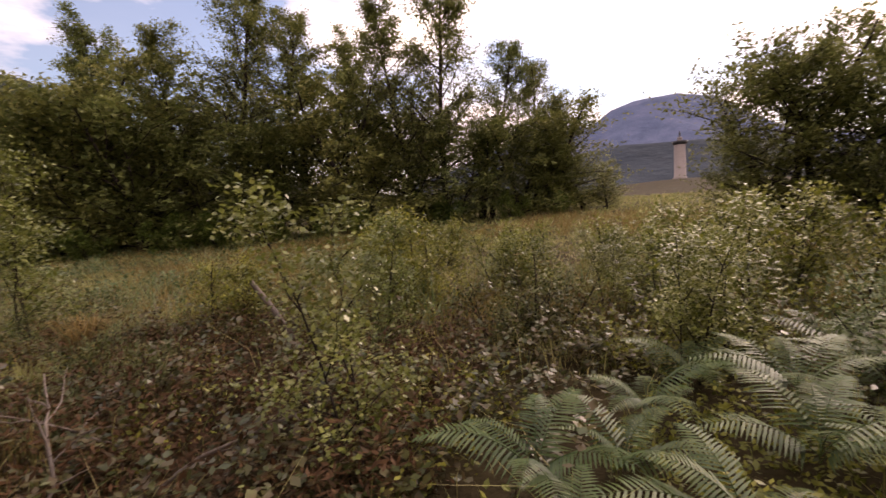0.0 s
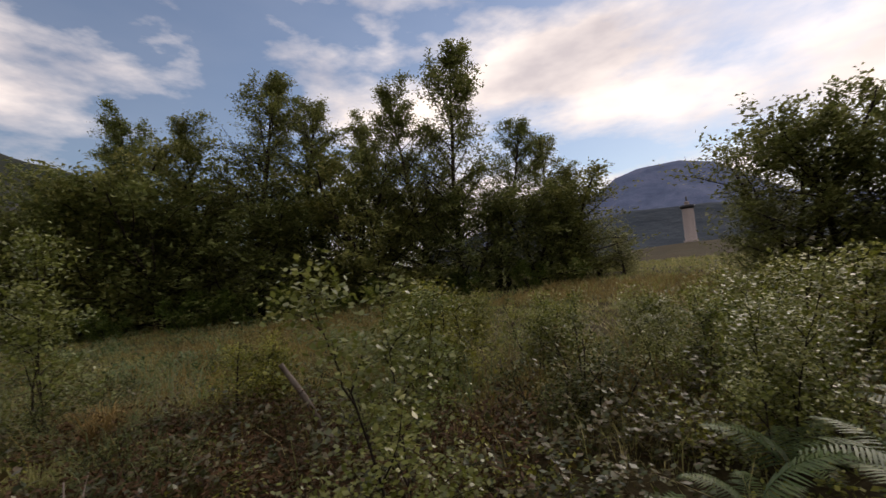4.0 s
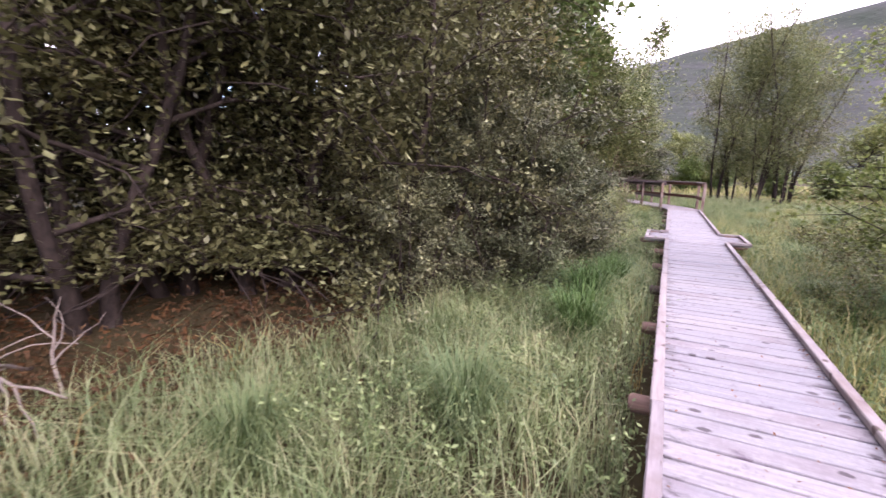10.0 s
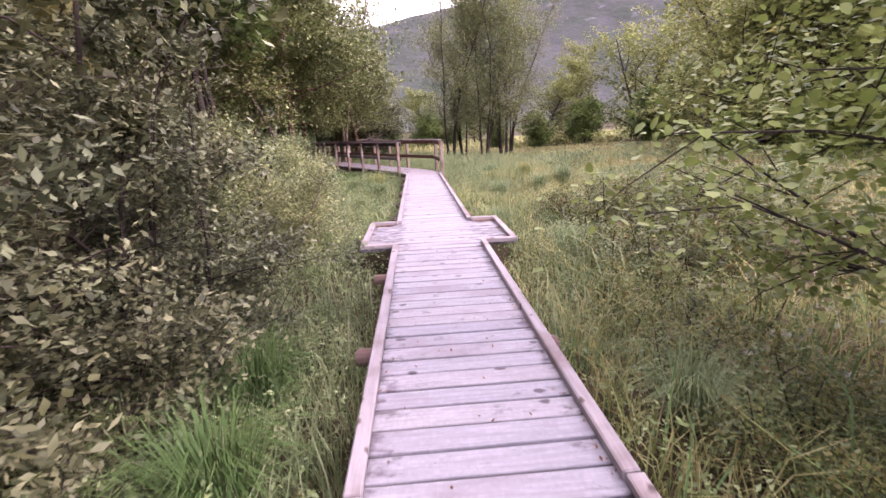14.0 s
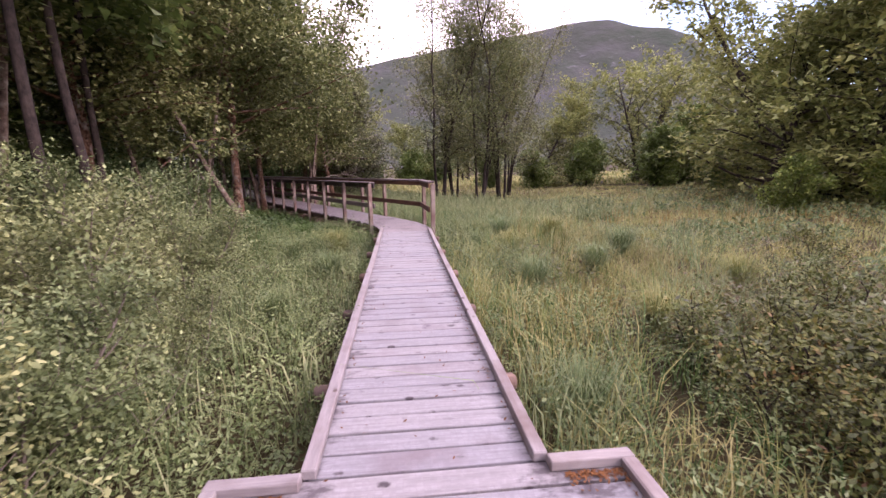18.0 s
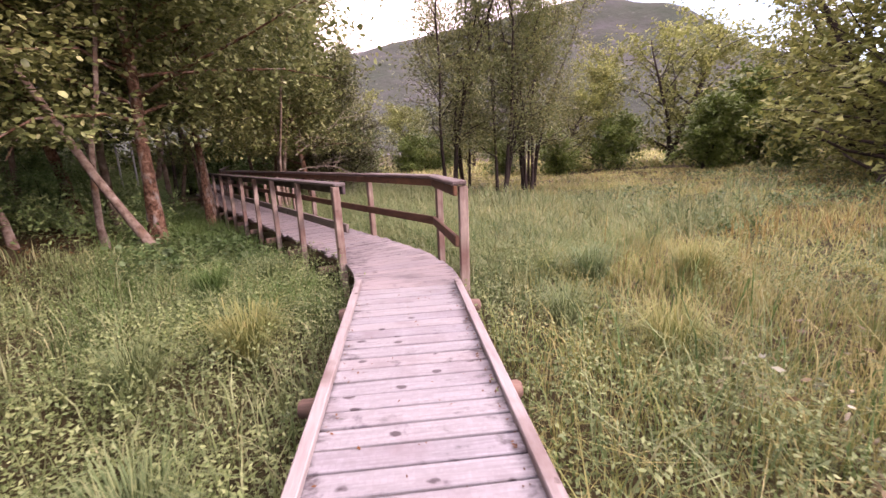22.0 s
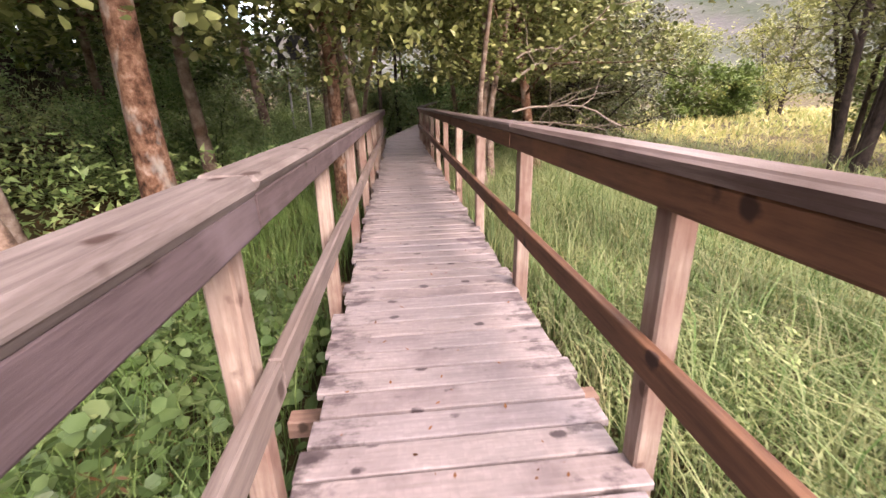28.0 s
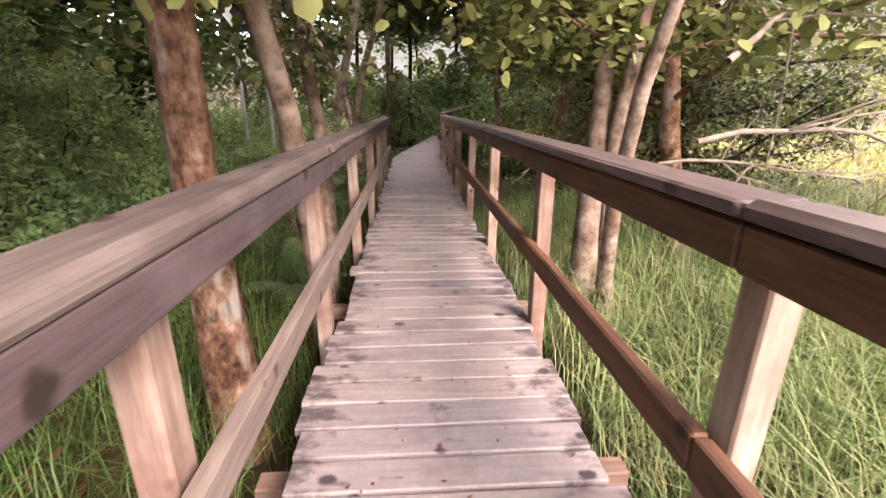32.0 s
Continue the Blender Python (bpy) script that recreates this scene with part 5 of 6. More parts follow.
herbs("bank_herbs", "small bright leafy plants between the ferns", "low_leaf", np.concatenate([scatter(r7, 1.0, 5.0, -7.5, -0.8, 85, lambda x, y: np.sin(x * 2.6 + 1.3 * np.sin(y * 1.9)) + np.sin(y * 2.9 - x) > 0.15), scatter(r7, 1.4, 6.0, -0.8, 4.0, 70, lambda x, y: np.sin(x * 2.6 + 1.3 * np.sin(y * 1.9)) + np.sin(y * 2.9 - x) > 0.95)]), 0.36, 14, 0.045, 213, spread=0.1, narrow=0.6)
herbs("meadow_herbs", "low leafy clumps dotted over the far meadow", "herb", np.concatenate([
    scatter(r7, 5.0, 13.0, 4.0, 34.0, 7.0, lambda x, y: np.sin(x * 1.1 + 2 * np.sin(y * 0.5)) + np.sin(y * 1.3 - x * 0.4) > 0.3), scatter(r7, 13.0, 24.0, 2.0, 40.0, 2.5)]), 0.42, 14, 0.12, 212, spread=0.2, shape="tri")
herbs("heather_tufts", "olive and russet heath plants in the meadow", "bramble", np.concatenate([
    scatter(r7, 2.2, 7.0, 12.6, 19.0, 34.0, lambda x, y: np.sin(x * 1.5 + 1) + np.sin(y * 1.9) > -0.8), scatter(r7, 1.6, 9.0, 11.0, 25, 9.0, lambda x, y: np.sin(x * 0.8 + 1) + np.sin(y * 0.7) > 0.5), scatter(r7, 1.6, 6.0, 3.0, 9.0, 16.0, lambda x, y: np.sin(x * 1.4 + 1) + np.sin(y * 1.3) > 0.0), scatter(r7, 4, 16, -7, 14, 2.5, lambda x, y: np.sin(x * 0.7) + np.sin(y * 0.9 + 1) > 0.1)]), 0.46, 20, 0.07, 207, spread=0.14)

herbs("broad_leaves", "patch of broad round green leaves below the footbridge", "ground_leaf", np.concatenate([scatter(r7, -3.6, -1.4, 0.6, 3.9, 62, None, True)]), 0.5, 10, 0.078, 208, narrow=0.95, spread=0.12, shape="round")
herbs("woodland_plants", "bright green leafy plants covering the wood's floor", "broad", np.concatenate([scatter(r7, -8.5, -2.8, 4.5, 20, 13, None, True), scatter(r7, 2.0, 4.0, 10.5, 20, 10, None, True)]), 1.0, 16, 0.085, 210, spread=0.16, narrow=0.6, shape="tri")
herbs("red_stems", "reddish dead stems and leaves among the brambles", "dead", scatter(r7, 1.1, 4.8, -0.9, 3.8, 90), 0.52, 16, 0.06, 214, spread=0.09, narrow=0.3)
herbs("fallen_litter", "brown fallen leaves and twigs under the trees", "dead", np.concatenate([scatter(r7, -11.0, -3.0, -8.0, 15.0, 26, lambda x, y: ~verge(x - 1.2, y)), scatter(r7, -9.0, -1.6, 2.0, 20.0, 14, None, True)]), 0.10, 7, 0.075, 211, spread=0.2, narrow=0.5, shape="tri")
herbs("dead_bracken", "rusty dead bracken and litter below the trees", "dead", np.concatenate([scatter(r7, -5.8, -3.3, 1.6, 5.6, 46), scatter(r7, -4.8, -3.2, 5.5, 8.5, 26), scatter(r7, 1.7, 6.0, 12.8, 17.5, 9, lambda x, y: np.sin(x * 2.1) + np.sin(y * 1.7) > -0.2), scatter(r7, -8.5, -6.0, -2, 4, 5), scatter(r7, -3.2, -1.9, 9.0, 11.5, 8), scatter(r7, -3.5, -2.0, 0.5, 3.0, 7, None, True)]), 0.4, 22, 0.06, 209, spread=0.14, narrow=0.2)


def bramble_bank(seed):
    rng = np.random.default_rng(seed)
    mounds = [(1.7, -0.3, 0.9, 0.45), (2.6, 0.5, 1.1, 0.5), (1.7, 1.1, 0.8, 0.4), (3.0, 1.9, 1.0, 0.42), (2.2, 2.6, 0.8, 0.3), (3.9, 0.6, 1.0, 0.4), (2.7, -0.9, 0.9, 0.5), (3.8, -0.6, 1.0, 0.45), 
              (4.6, -1.5, 0.9, 0.5), (4.6, -3.4, 1.1, 0.5), (4.3, 2.8, 1.0, 0.35), (5.6, -2.6, 1.1, 0.45), (1.7, -4.2, 0.9, 0.5), (2.7, -5.4, 1.1, 0.6), (4.0, -5.2, 1.2, 0.6), (5.3, 1.0, 1.0, 0.35), (1.9, 4.3, 0.7, 0.25), (3.2, 4.2, 0.9, 0.3)]
    canes, leaves = Heap(), []
    for x, y, r, h in mounds:
        for _ in range(int(30 * r)):
            a, q = rng.uniform(0, 6.283), math.sqrt(rng.uniform()) * r
            x0, y0 = x + math.cos(a) * q, y + math.sin(a) * q
            if x0 < 0.95:
                continue
            a = rng.uniform(0, 6.283)
            p = wander((x0, y0, float(ground_z(x0, y0)) - 0.02), (math.cos(a) * 0.8, math.sin(a) * 0.8, 1.3), rng.uniform(0.6, 1.15) * (0.55 + h), 7, rng, 0.13, (0, 0, -0.2))
            p[:, 0] = np.maximum(p[:, 0], 0.74)
            p[:, 2] = np.maximum(p[:, 2], ground_z(p[:, 0], p[:, 1]) + 0.02)
            tube(canes, p[::2], np.linspace(0.0045, 0.002, 4), 3)
            f = np.repeat(rng.uniform(0.8, 6.99, 15), 3)
            i = f.astype(int)
            leaves.append(p[i] + (p[i + 1] - p[i]) * (f - i)[:, None] + rng.normal(0, 0.032, (45, 3)))
    pts = np.concatenate(leaves)
    pts[:, 0] = np.maximum(pts[:, 0], 0.7)
    heap = Heap()
    heap.add(*leaf_cards(pts, 0.062, rng, up=4.5, narrow=0.72))
    solid("bramble_leaves", heap.mesh("bramble_leaves"), M["bramble"], "tangled dark bramble leaves over the bank", "brambles", kind="stuff")
    solid("bramble_canes", canes.mesh("bramble_canes"), M["dead"], "thin reddish bramble canes among the leaves", "brambles", kind="stuff")


bramble_bank(301)


def frond_mesh(seed, length):
    """One bracken frond: a bowed stalk with paired, toothed side fronds."""
    rng = np.random.default_rng(seed)
    n = 21
    t = np.linspace(0, 1, n + 4)
    axis = np.column_stack([t * length * 0.92, 0 * t, 0.62 * length * (t * 1.25 - t ** 2 * 1.05)])
    h = Heap()
    tube(h, axis, np.linspace(0.005, 0.0012, len(t)), 4)
    cs = []
    for i in range(3, n + 3):
        f = (i - 3) / n
        ln = length * 0.33 * (math.sin(math.pi * (0.16 + 0.84 * (1 - f) * 0.62)) + 0.02) * (1 - f * 0.55)
        for side in (-1, 1):
            d = unit([0.42, side * 0.9, -0.12 + rng.normal(0, 0.06)])
            w = length * 0.0145 * (1 - 0.35 * f)
            e = unit([d[1] * side, -d[0] * side, 0.0]) * w
            p, tip = axis[i], axis[i] + d * ln
            sag = np.array([0, 0, -0.10 * ln])
            cs += [p - e * 0.7, p + e * 0.7, p + d * ln * 0.45 + e, p + d * ln * 0.45 - e, tip + sag]
    o = np.arange(len(cs) // 5)[:, None] * 5
    h.add(np.array(cs), o + [0, 1, 2, 3], o + [3, 2, 4])
    return h.mesh("frond")


FRONDS = [frond_mesh(400 + k, 0.85 + 0.1 * k) for k in range(3)]


def fern(x, y, count, scale, seed, label="green bracken fern with arching fronds", dz=0.0):
    rng = np.random.default_rng(seed)
    root = thing("fern", label, "fern", "ferns", m=pose(x, y, float(ground_z(x, y)) - 0.02))
    for i in range(count):
        a = 360 * i / count + rng.uniform(-25, 25)
        s = scale * rng.uniform(0.75, 1.15)
        part("frond", FRONDS[i % 3], M["fern"], root, "", pose(0, 0, dz + rng.uniform(0, 0.12), rng.uniform(-8, 8), -rng.uniform(0, 28), a) @ Matrix.Scale(s, 4))
    return root


for k, (x, y, s) in enumerate([(2.35, -1.55, 0.95), (2.1, -2.45, 1.0), (2.7, -2.95, 1.0), (3.3, -3.1, 1.05), (2.2, -3.5, 1.0), (3.0, -3.9, 1.0), (3.7, -2.6, 0.9), (1.9, -4.6, 1.0), (3.9, -4.3, 1.0), (1.75, -1.75, 0.7), (4.6, -3.9, 1.0), (2.9, -4.9, 1.1), (2.5, -2.0, 0.8), (3.1, -2.2, 0.9), (2.6, -3.4, 0.8), (3.5, -3.7, 0.9), (2.3, -4.1, 0.8)]):
    fern(x, y, 7, s * 0.66, 500 + k, dz=0.2)
for k, (x, y, s) in enumerate([(-5.9, 0.0, 1.0), (-4.75, 0.35, 0.85), (-5.2, 0.75, 0.9), (-5.1, 1.35, 0.8), (-5.5, 1.7, 0.9), (-4.6, -0.4, 0.9), (-6.7, 0.9, 1.1), (-6.4, -1.0, 1.1), (-7.6, 0.1, 1.1), (-7.2, 1.9, 1.0), (-7.9, -1.6, 1.0), (-8.8, 1.2, 1.1), (-8.4, 2.6, 1.0)]):
    fern(x, y, 7, s, 520 + k)
for k in range(40):
    l, s = -3.3 - (k * 0.37) % 4.2, 6.6 + (k * 1.73) % 12.5
    x, y, _ = bridge(l, s)
    fern(x, y, 7, 1.0 + 0.12 * (k % 4), 540 + k, "dark green woodland fern on the shaded bank")

for k in range(10):
    x, y, _ = bridge(-1.75 - (k * 0.41) % 1.3, 9.4 + 0.75 * k)
    fern(x, y, 7, 0.75 + 0.1 * (k % 3), 570 + k, "green fern on the bank beside the railing", 0.1)


def rush_mesh(seed, blades_n, height):
    rng = np.random.default_rng(seed)
    xy = rng.normal(0, 0.07, (blades_n, 2))
    n = blades_n
    a = np.arctan2(xy[:, 1], xy[:, 0]) + rng.normal(0, 0.5, n)
    h = height * rng.uniform(0.55, 1.1, n)
    out = np.stack([np.cos(a), np.sin(a)], 1) * (h * rng.uniform(0.15, 0.75, n))[:, None]
    side = np.stack([-np.sin(a), np.cos(a), 0 * a], 1) * 0.0045
    rows = []
    for f, g, w in ((0.12, 0.42, 0.9), (0.45, 0.82, 0.7), (1.0, 1.0, 0.1)):
        sag = 0.30 * f * f
        p = np.column_stack([xy + out * f, h * (g - sag)])
        rows += [p - side * w, p + side * w]
    v = np.concatenate([[[0, 0, -0.02]], np.stack(rows, 1).reshape(-1, 3)])
    o = 1 + np.arange(n)[:, None] * 6
    q = np.concatenate([o + [0, 1, 3, 2], o + [2, 3, 5, 4]], 1)
    t = np.concatenate([0 * o, o, o + 1], 1)
    return mesh_of("rush_tussock", v, q.reshape(-1, 4), t)


RUSH = {}


def tussock(x, y, size, mat_name, turn):
    """A tussock of four tufts."""
    if mat_name not in RUSH:
        RUSH[mat_name] = [rush_mesh(600 + k, 105, 0.85) for k in range(3)]
    what = "dark green rush stems" if mat_name == "rush" else "straw-coloured grass" if mat_name == "straw" else "arching green grass"
    root = thing("rush_tussock", "dense tussock of %s by the boardwalk" % what, "tussock", "tussocks", m=pose(x, y, float(ground_z(x, y)) - 0.02, 0, 0, turn) @ Matrix.Scale(size, 4))
    for k in range(4):
        part("tuft", RUSH[mat_name][k % 3], M[mat_name], root, "", pose(0.05 * math.cos(1.57 * k), 0.05 * math.sin(1.57 * k), 0, 0, 0, 95 * k))


# rush tussocks round (2.3, 9.6) are added as shade for the birch's dark gap
for k, (x, y, s, mat_name) in enumerate([(-1.25, 8.3, 1.0, "rush"), (-1.35, 9.4, 1.0, "rush"), (-1.15, 10.5, 0.85, "rush"), (-1.3, 11.4, 0.8, "rush"), (1.65, 9.0, 0.9, "rush"), (1.3, 8.3, 0.75, "rush"), (2.3, 8.5, 0.85, "rush"), (1.75, 9.8, 0.9, "rush"), (2.3, 9.6, 0.85, "rush"), (3.0, 9.3, 0.9, "rush"), (1.2, 10.9, 0.7, "grass"), (2.9, 8.2, 0.8, "grass"), (-1.6, 6.3, 0.9, "grass"), (-1.0, 4.6, 0.8, "grass"),
                                           (2.6, 17.6, 0.9, "meadow"), (3.4, 17.0, 0.8, "meadow"), (2.0, 21.5, 0.9, "meadow"), (1.5, 22.4, 0.8, "grass"), (1.75, 19.3, 0.85, "grass"), (2.9, 19.9, 0.9, "grass"), (3.9, 21.0, 0.95, "grass"), (2.2, 23.4, 0.9, "grass"), (3.3, 23.1, 0.9, "meadow"), (4.6, 19.0, 0.9, "meadow"), (4.2, 16.4, 0.9, "grass"), (1.7, 14.2, 0.8, "grass"), (-2.0, 21.6, 0.75, "grass"), (-1.5, 18.3, 0.7, "grass"), (-2.9, 20.3, 0.8, "grass"), (-1.9, 24.6, 0.8, "grass"), (2.6, 5.6, 0.8, "straw"), (1.9, 4.6, 0.8, "grass"), (1.3, 3.2, 0.7, "grass"), (2.6, 2.9, 0.8, "meadow"), (3.6, 3.6, 0.85, "straw"), (-1.1, 2.9, 0.8, "grass"), (-1.7, 4.2, 0.8, "grass"), (-2.5, 5.4, 0.8, "grass"), (-1.35, 22.1, 0.9, "meadow"), (-1.2, 20.2, 0.8, "grass"), (-2.4, 23.9, 0.8, "rush"), (1.15, 16.2, 0.7, "grass")]):
    tussock(x, y, s, mat_name, 77 * k)

# ---------------------------------------------------------------- single trees and saplings
YOUNG = make_tree("young_birch", "young yellow-green birch with several dark stems, beside the walk", "dark_bark", "young_leaf", 701, 29000, 0.046, 0.16, narrow=0.72, leaf_shape="round", leaf_floor=0.85, height=5.0, spread=1.5, trunk_r=0.05, low=0.16, limbs=48, twigs=7, stems=3, splay=0.12, rise=0.45, droop=0.02, lean=(0.09, 0.03), top=0.6)
plant(YOUNG, 2.15, 10.4)
SAP = [make_tree("sapling", "slender birch sapling with few small leaves", "dark_bark", "sapling_leaf", 711 + k, 4200 + 600 * k, 0.036, 0.08, "sapling", narrow=0.75, height=2.0, spread=0.72, trunk_r=0.012, low=0.15, limbs=18, twigs=4, stems=2, splay=0.12, rise=0.8, crook=0.05, sides=5, clump=0.1) for k in range(2)]
for k, (x, y, s) in enumerate([(2.5, -0.4, 1.05), (4.0, 5.3, 1.55), (4.15, -2.7, 0.85), (3.1, 7.0, 0.85), (2.55, 6.5, 0.8), (4.6, 0.3, 0.6), (6.0, -2.2, 0.7)]):
    plant(SAP[k % 2], x, y, s, 50 * k, "", "saplings")
LOW = make_tree("shrub", "low olive shrub standing in the meadow", "dark_bark", "herb", 721, 3600, 0.042, 0.10, "shrub", narrow=0.6, height=1.3, spread=0.6, trunk_r=0.02, low=0.05, limbs=26, twigs=4, stems=4, splay=0.45, rise=0.6)
for k, (x, y, s) in enumerate([(4.1, -4.2, 0.9), (2.9, 6.3, 1.0), (5.4, 13.5, 0.8), (7.5, 17, 0.8), (5.0, 18.6, 0.7), (12.5, -4.5, 1.0), (10.5, -7.4, 1.0)]):
    plant(LOW, x, y, s, 33 * k, "", "low shrubs")
DENSE = make_tree("shrub", "dense green bog shrub with small bright leaves", "dark_bark", "low_leaf", 724, 7500, 0.034, 0.085, "shrub", narrow=0.75, leaf_shape="tri", height=1.25, spread=0.62, trunk_r=0.018, low=0.12, limbs=36, twigs=4, stems=6, splay=0.5, rise=0.7)
for k, (x, y, s) in enumerate([(6.6, 0.75, 1.5), (7.4, -0.6, 0.7), (6.9, -4.2, 1.05), (5.9, -5.2, 0.95), (6.2, -3.0, 0.8), (7.8, -2.6, 0.8), (8.8, -1.0, 0.8), (4.9, -3.1, 0.75), (7.8, 1.7, 0.8), (9.6, -4.2, 0.9), (10.6, 1.5, 0.8), (4.9, 2.9, 0.7), (5.0, -6.4, 1.0)]):
    plant(DENSE, x, y, s, 47 * k, "", "bog shrubs")
HEATH = make_tree("shrub", "low dark green bog shrub in the meadow", "dark_bark", "heath", 722, 3400, 0.042, 0.10, "shrub", narrow=0.6, height=1.0, spread=0.65, trunk_r=0.02, low=0.05, limbs=26, twigs=4, stems=5, splay=0.6, rise=0.5)
for k, (x, y, s) in enumerate([(2.35, 14.9, 1.0), (2.9, 15.6, 1.1), (3.5, 14.9, 1.1), (2.6, 16.6, 0.9), (3.7, 16.9, 1.0), (3.4, 13.6, 1.1), (4.3, 15.0, 1.1), (2.35, 13.0, 0.9), (4.9, 16.8, 1.0), (2.0, 13.6, 0.75), (2.7, 14.2, 0.85), (1.75, 12.5, 0.65), (2.7, 13.0, 0.8), (3.2, 15.2, 0.9), (2.3, 15.7, 0.75), (3.2, 16.4, 0.9), (4.1, 16.1, 0.9), (4.5, 17.8, 0.8), (3.6, 14.6, 0.8), (4.6, 13.2, 0.8), (6.4, 19.6, 0.9), (3.0, 2.2, 0.8), (3.9, 4.6, 0.8), (5.2, 5.8, 0.9), (6.6, 4.0, 0.9), (5.6, 2.6, 0.8), (8.2, 6.4, 0.9), (5.62, -1.33, 1.25), (5.1, -0.9, 0.9), (1.3, 10.3, 0.55), (1.9, 10.7, 0.65), (1.5, 11.4, 0.6), (2.4, 10.2, 0.8), (1.35, 12.1, 0.5), (2.1, 11.8, 0.7)]):
    plant(HEATH, x, y, s, 47 * k, "", "bog shrubs")

HAZEL = make_tree("shrub", "pale blue-green leafy shrub at the grass's edge", "twig", "hazel", 725, 2200, 0.075, 0.13, "shrub", narrow=0.85, height=2.1, spread=0.9, trunk_r=0.025, low=0.1, limbs=22, twigs=4, stems=3, splay=0.45, rise=0.45)
for k, (x, y, s) in enumerate([(-5.2, 2.7, 0.85), (-5.5, 4.3, 0.6), (-6.0, 3.4, 0.75), (-5.0, 3.5, 0.55), (-6.2, 1.8, 1.15), (-7.2, 2.9, 1.5), (-6.6, 0.4, 1.0), (-7.6, 1.2, 1.3)]):
    plant(HAZEL, x, y, s, 70 * k, "", "pale shrubs")

OAK = make_tree("oak_tree", "spreading oak with a reddish lichened trunk at the wood's edge", "red_bark", "oak", 731, 40000, 0.105, 0.25, narrow=0.75, leaf_shape="round", leaf_floor=2.2, height=9.5, spread=4.5, trunk_r=0.165, low=0.32, limbs=40, twigs=8, rise=0.34, droop=0.05, sides=12, crook=0.05, bare=False)
for k, (x, y, s, tilt) in enumerate([(-5.6, 28.9, 1.0, 0), (-5.56, 31.81, (0.74, 0.74, 0.92), 0), (-7.8, 25.6, 0.95, 0), (*bridge(-4.73, 8.45)[:2], 0.95, -9)]):
    plant(OAK, x, y, s, (0, 215, 260, 30)[k], group="oaks of the wood", tilt=(0, tilt))
LOW_OAK = make_tree("oak_tree", "bushy oak leafing low at the edge of the bog", "red_bark", "oak", 733, 26000, 0.085, 0.24, narrow=0.75, leaf_shape="tri", leaf_floor=1.0, height=8.6, spread=2.6, trunk_r=0.13, low=0.14, limbs=44, twigs=8, rise=0.25, droop=0.05, sides=10, crook=0.06, bare=False)
for k, (l, away, s) in enumerate([(2.9, 13.4, 1.0), (5.0, 15.6, 0.95), (3.6, 17.6, 1.05)]):
    plant(LOW_OAK, *bridge(l, away)[:2], s, 95 * k, group="oaks of the wood")
HIGH_OAK = make_tree("oak_tree", "oak with pale leaves spreading over pale dead lower branches", "red_bark", "oak", 735, 30000, 0.09, 0.24, narrow=0.8, leaf_shape="round", leaf_floor=2.05, height=8.8, spread=2.7, trunk_r=0.12, low=0.24, limbs=44, twigs=8, rise=0.28, droop=0.05, sides=10, crook=0.06, bare=False)
plant(HIGH_OAK, *bridge(2.3, 10.0)[:2], 1.0, 40, group="oaks of the wood")
LEANING = make_tree("leaning_birch", "leaning birch with a pale flaking trunk beside the footbridge", "birch", "oak", 741, 2500, 0.10, 0.25, height=8.0, spread=1.7, trunk_r=0.10, low=0.55, limbs=16, twigs=5, lean=(-0.34, 0.04), sides=12, crook=0.06)
plant(LEANING, -4.7, 27.5)


def sign():
    x, y, _ = bridge(-3.55, 14.1)
    g = float(ground_z(x, y))
    root = thing("chevron_sign", "black road sign with white chevrons on a post beyond the trees", "road sign", m=pose(x, y, g, 0, 0, BEND - 8))
    panel = part("panel", box_bm(0.92, 0.02, 0.62, 0.004, pose(0, 0, 2.72 - g)), M["black"], root, "black panel")
    for k in (-1, 1):
        bm = bmesh.new()
        o = k * 0.25
        v = [bm.verts.new((o + a, -0.014, 2.72 - g + b)) for a, b in ((0.17, 0.26), (0.02, 0.26), (-0.17, 0.0), (0.02, -0.26), (0.17, -0.26), (-0.02, 0.0))]
        bm.faces.new((v[0], v[1], v[2], v[5]))
        bm.faces.new((v[5], v[2], v[3], v[4]))
        part("chevron", bm, M["white"], panel, "white chevron")
    for sx in (-0.25, 0.25):
        h = Heap()
        tube(h, [(sx, 0.04, -0.3), (sx, 0.04, 1.2), (sx, 0.04, 2.96 - g)], [0.035, 0.035, 0.035], 8)
        part("post", h.mesh("post", True), M["steel"], root)


sign()


def crash_barrier():
    root = thing("crash_barrier", "grey steel crash barrier along the road behind the birches", "crash barrier")
    n = 9
    for i in range(n):
        y = -9 + i * 2.0
        upright("barrier_post", -11.9, y, -1.5, -0.22, 0.08, 0.05, M["steel"], root)
    h = Heap()
    prof = [(0.0, -0.15), (0.04, -0.11), (0.04, -0.05), (0.0, 0.0), (0.04, 0.05), (0.04, 0.11), (0.0, 0.15)]
    v = [(-11.84 + a, y, -0.36 + b) for y in (-9.5, 7.5) for a, b in prof]
    q = [(i, i + 1, i + 8, i + 7) for i in range(6)]
    h.add(v, q)
    part("barrier_beam", h.mesh("barrier_beam"), M["steel"], root)
    solid("road", box_bm(5.5, 60, 0.08, 0.01, pose(-15.2, -6, -1.02)), M["asphalt"], "grey asphalt road seen behind the trees", "road", kind="structure")


crash_barrier()


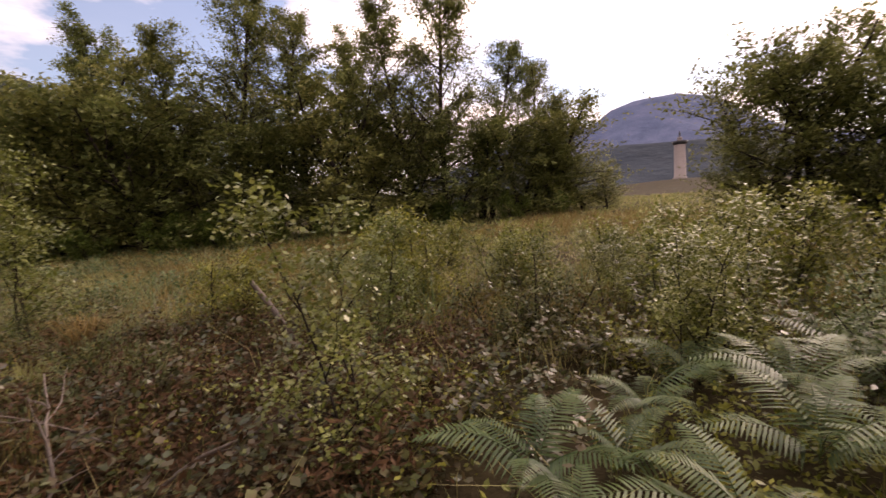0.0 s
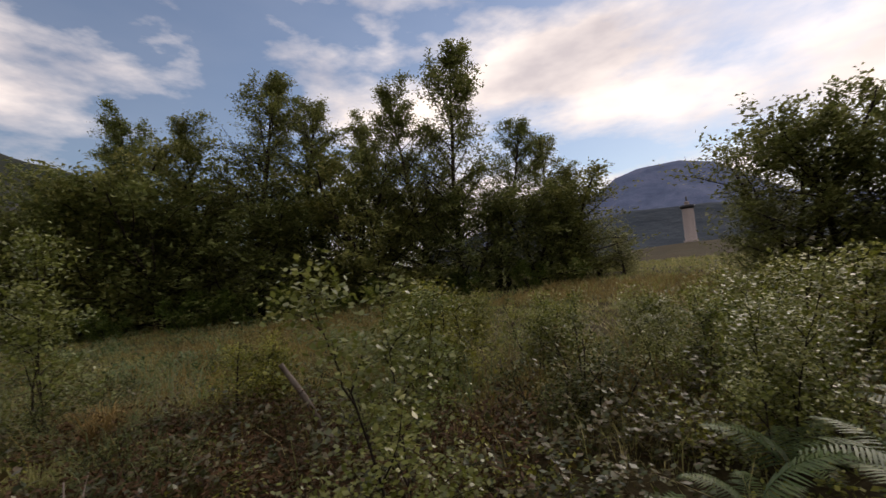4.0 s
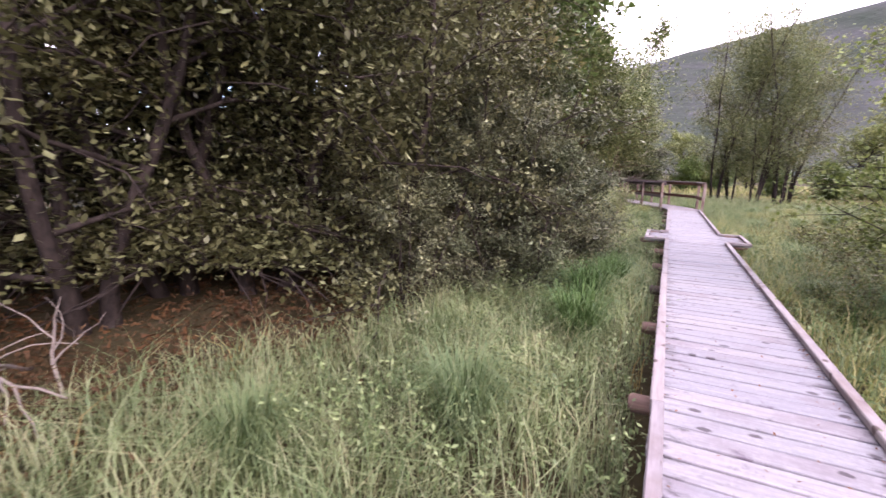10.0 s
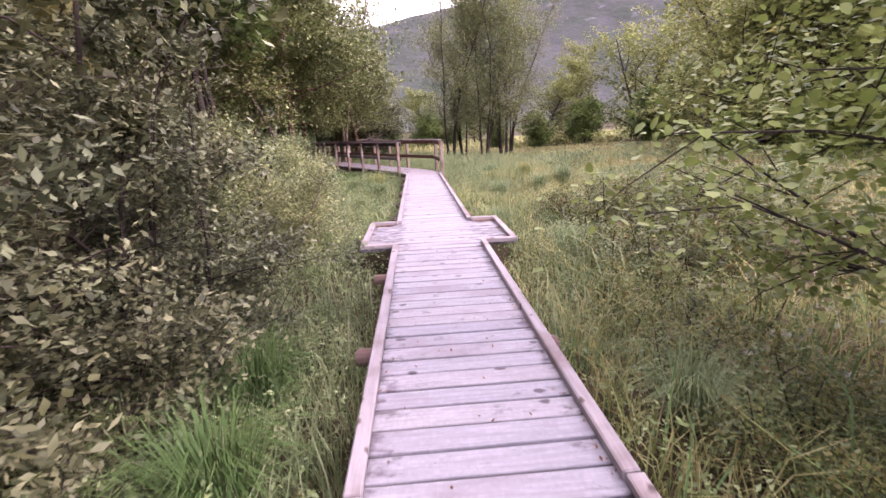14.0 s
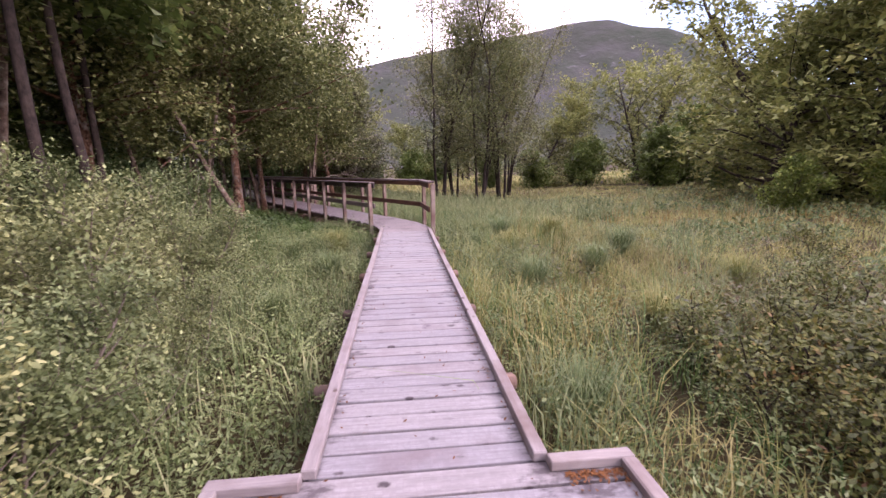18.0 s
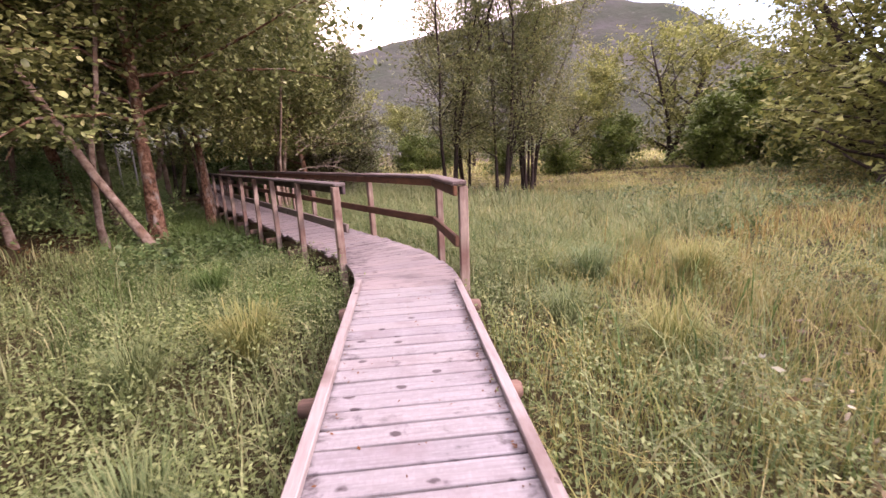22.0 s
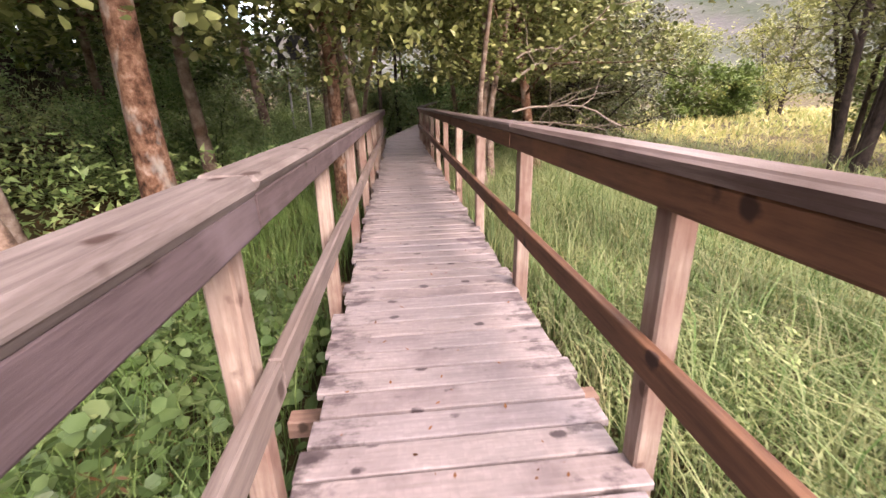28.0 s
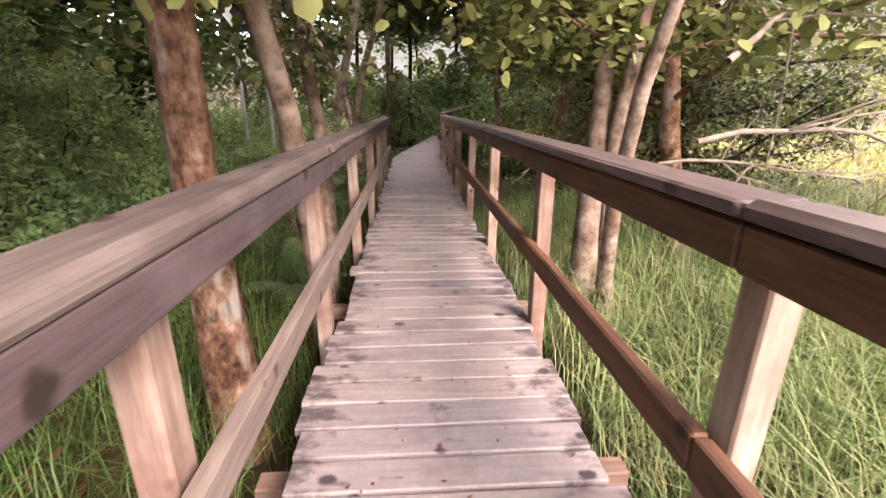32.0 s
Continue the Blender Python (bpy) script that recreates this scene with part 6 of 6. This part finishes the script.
def dead_branch(seed, x, y, z, length, direction, thick, label="pale bare dead branch lying in the plants", forks=5):
    rng = np.random.default_rng(seed)
    root = thing("dead_branch", label, "branch", "dead branches", m=pose(x, y, z))
    h = Heap()
    main = wander((0, 0, 0), direction, length, 8, rng, 0.16)
    tube(h, main, np.linspace(thick, thick * 0.35, 9), 6, 0.08)
    part("limb", h.mesh("limb", True), M["twig"], root)
    for k in range(forks):
        i = 2 + k % 6
        d = unit(unit(main[i] - main[i - 1]) + rng.normal(size=3) * 0.6)
        h = Heap()
        tube(h, wander(main[i], d, length * rng.uniform(0.25, 0.55), 5, rng, 0.2), np.linspace(thick * 0.5, thick * 0.12, 6), 5)
        part("twig", h.mesh("twig", True), M["twig"], root)


for k, (x, y, z, ln, d, th) in enumerate([(1.55, 1.0, -0.3, 1.0, (0.5, 0.3, 0.75), 0.014), (1.25, 1.5, -0.35, 0.8, (0.15, 0.1, 1), 0.013), (1.9, 0.55, -0.2, 1.1, (0.8, -0.5, 0.5), 0.013), (2.2, 1.2, -0.2, 0.8, (-0.3, 0.6, 0.6), 0.010), (-4.9, 4.8, -0.35, 1.5, (0.8, 0.3, 0.45), 0.018), (-4.3, 5.3, -0.35, 1.3, (-0.6, 0.2, 0.6), 0.016), (-5.1, 5.4, -0.35, 1.6, (0.7, -0.5, 0.35), 0.018), (-4.6, 5.0, -0.35, 1.0, (0.2, -0.3, 0.8), 0.014)]):
    dead_branch(800 + k, x, y, z, ln, d, th)
h = Heap()
tube(h, [(4.25, 1.82, 0.62), (4.36, 1.66, 0.30), (4.46, 1.5, -0.05), (4.54, 1.36, -0.4)], [0.028, 0.032, 0.033, 0.034], 8, 0.06)
solid("old_post", h.mesh("old_post", True), M["twig"], "old leaning grey fence stake in the meadow", "post")
for k, (l, sx, z, ln, d, th) in enumerate([(1.3, 8.6, 1.0, 2.6, (0.9, 0.1, 0.12), 0.024), (1.2, 8.3, 1.5, 2.8, (0.8, 0.35, 0.35), 0.024), (1.5, 9.4, 0.75, 2.2, (1, -0.1, 0.05), 0.018), (1.8, 12.5, 1.2, 2.6, (0.9, 0.3, 0.3), 0.02), (1.6, 12.8, 0.8, 2.2, (0.9, -0.3, 0.1), 0.018), (1.4, 8.8, 1.9, 2.4, (0.7, 0.5, 0.5), 0.02)]):
    x, y, _ = bridge(l, sx)
    dead_branch(820 + k, x, y, z, ln, (CB * d[0] - SB * d[1], SB * d[0] + CB * d[1], d[2]), th, "pale dead branch jutting from a leaning trunk", 8)
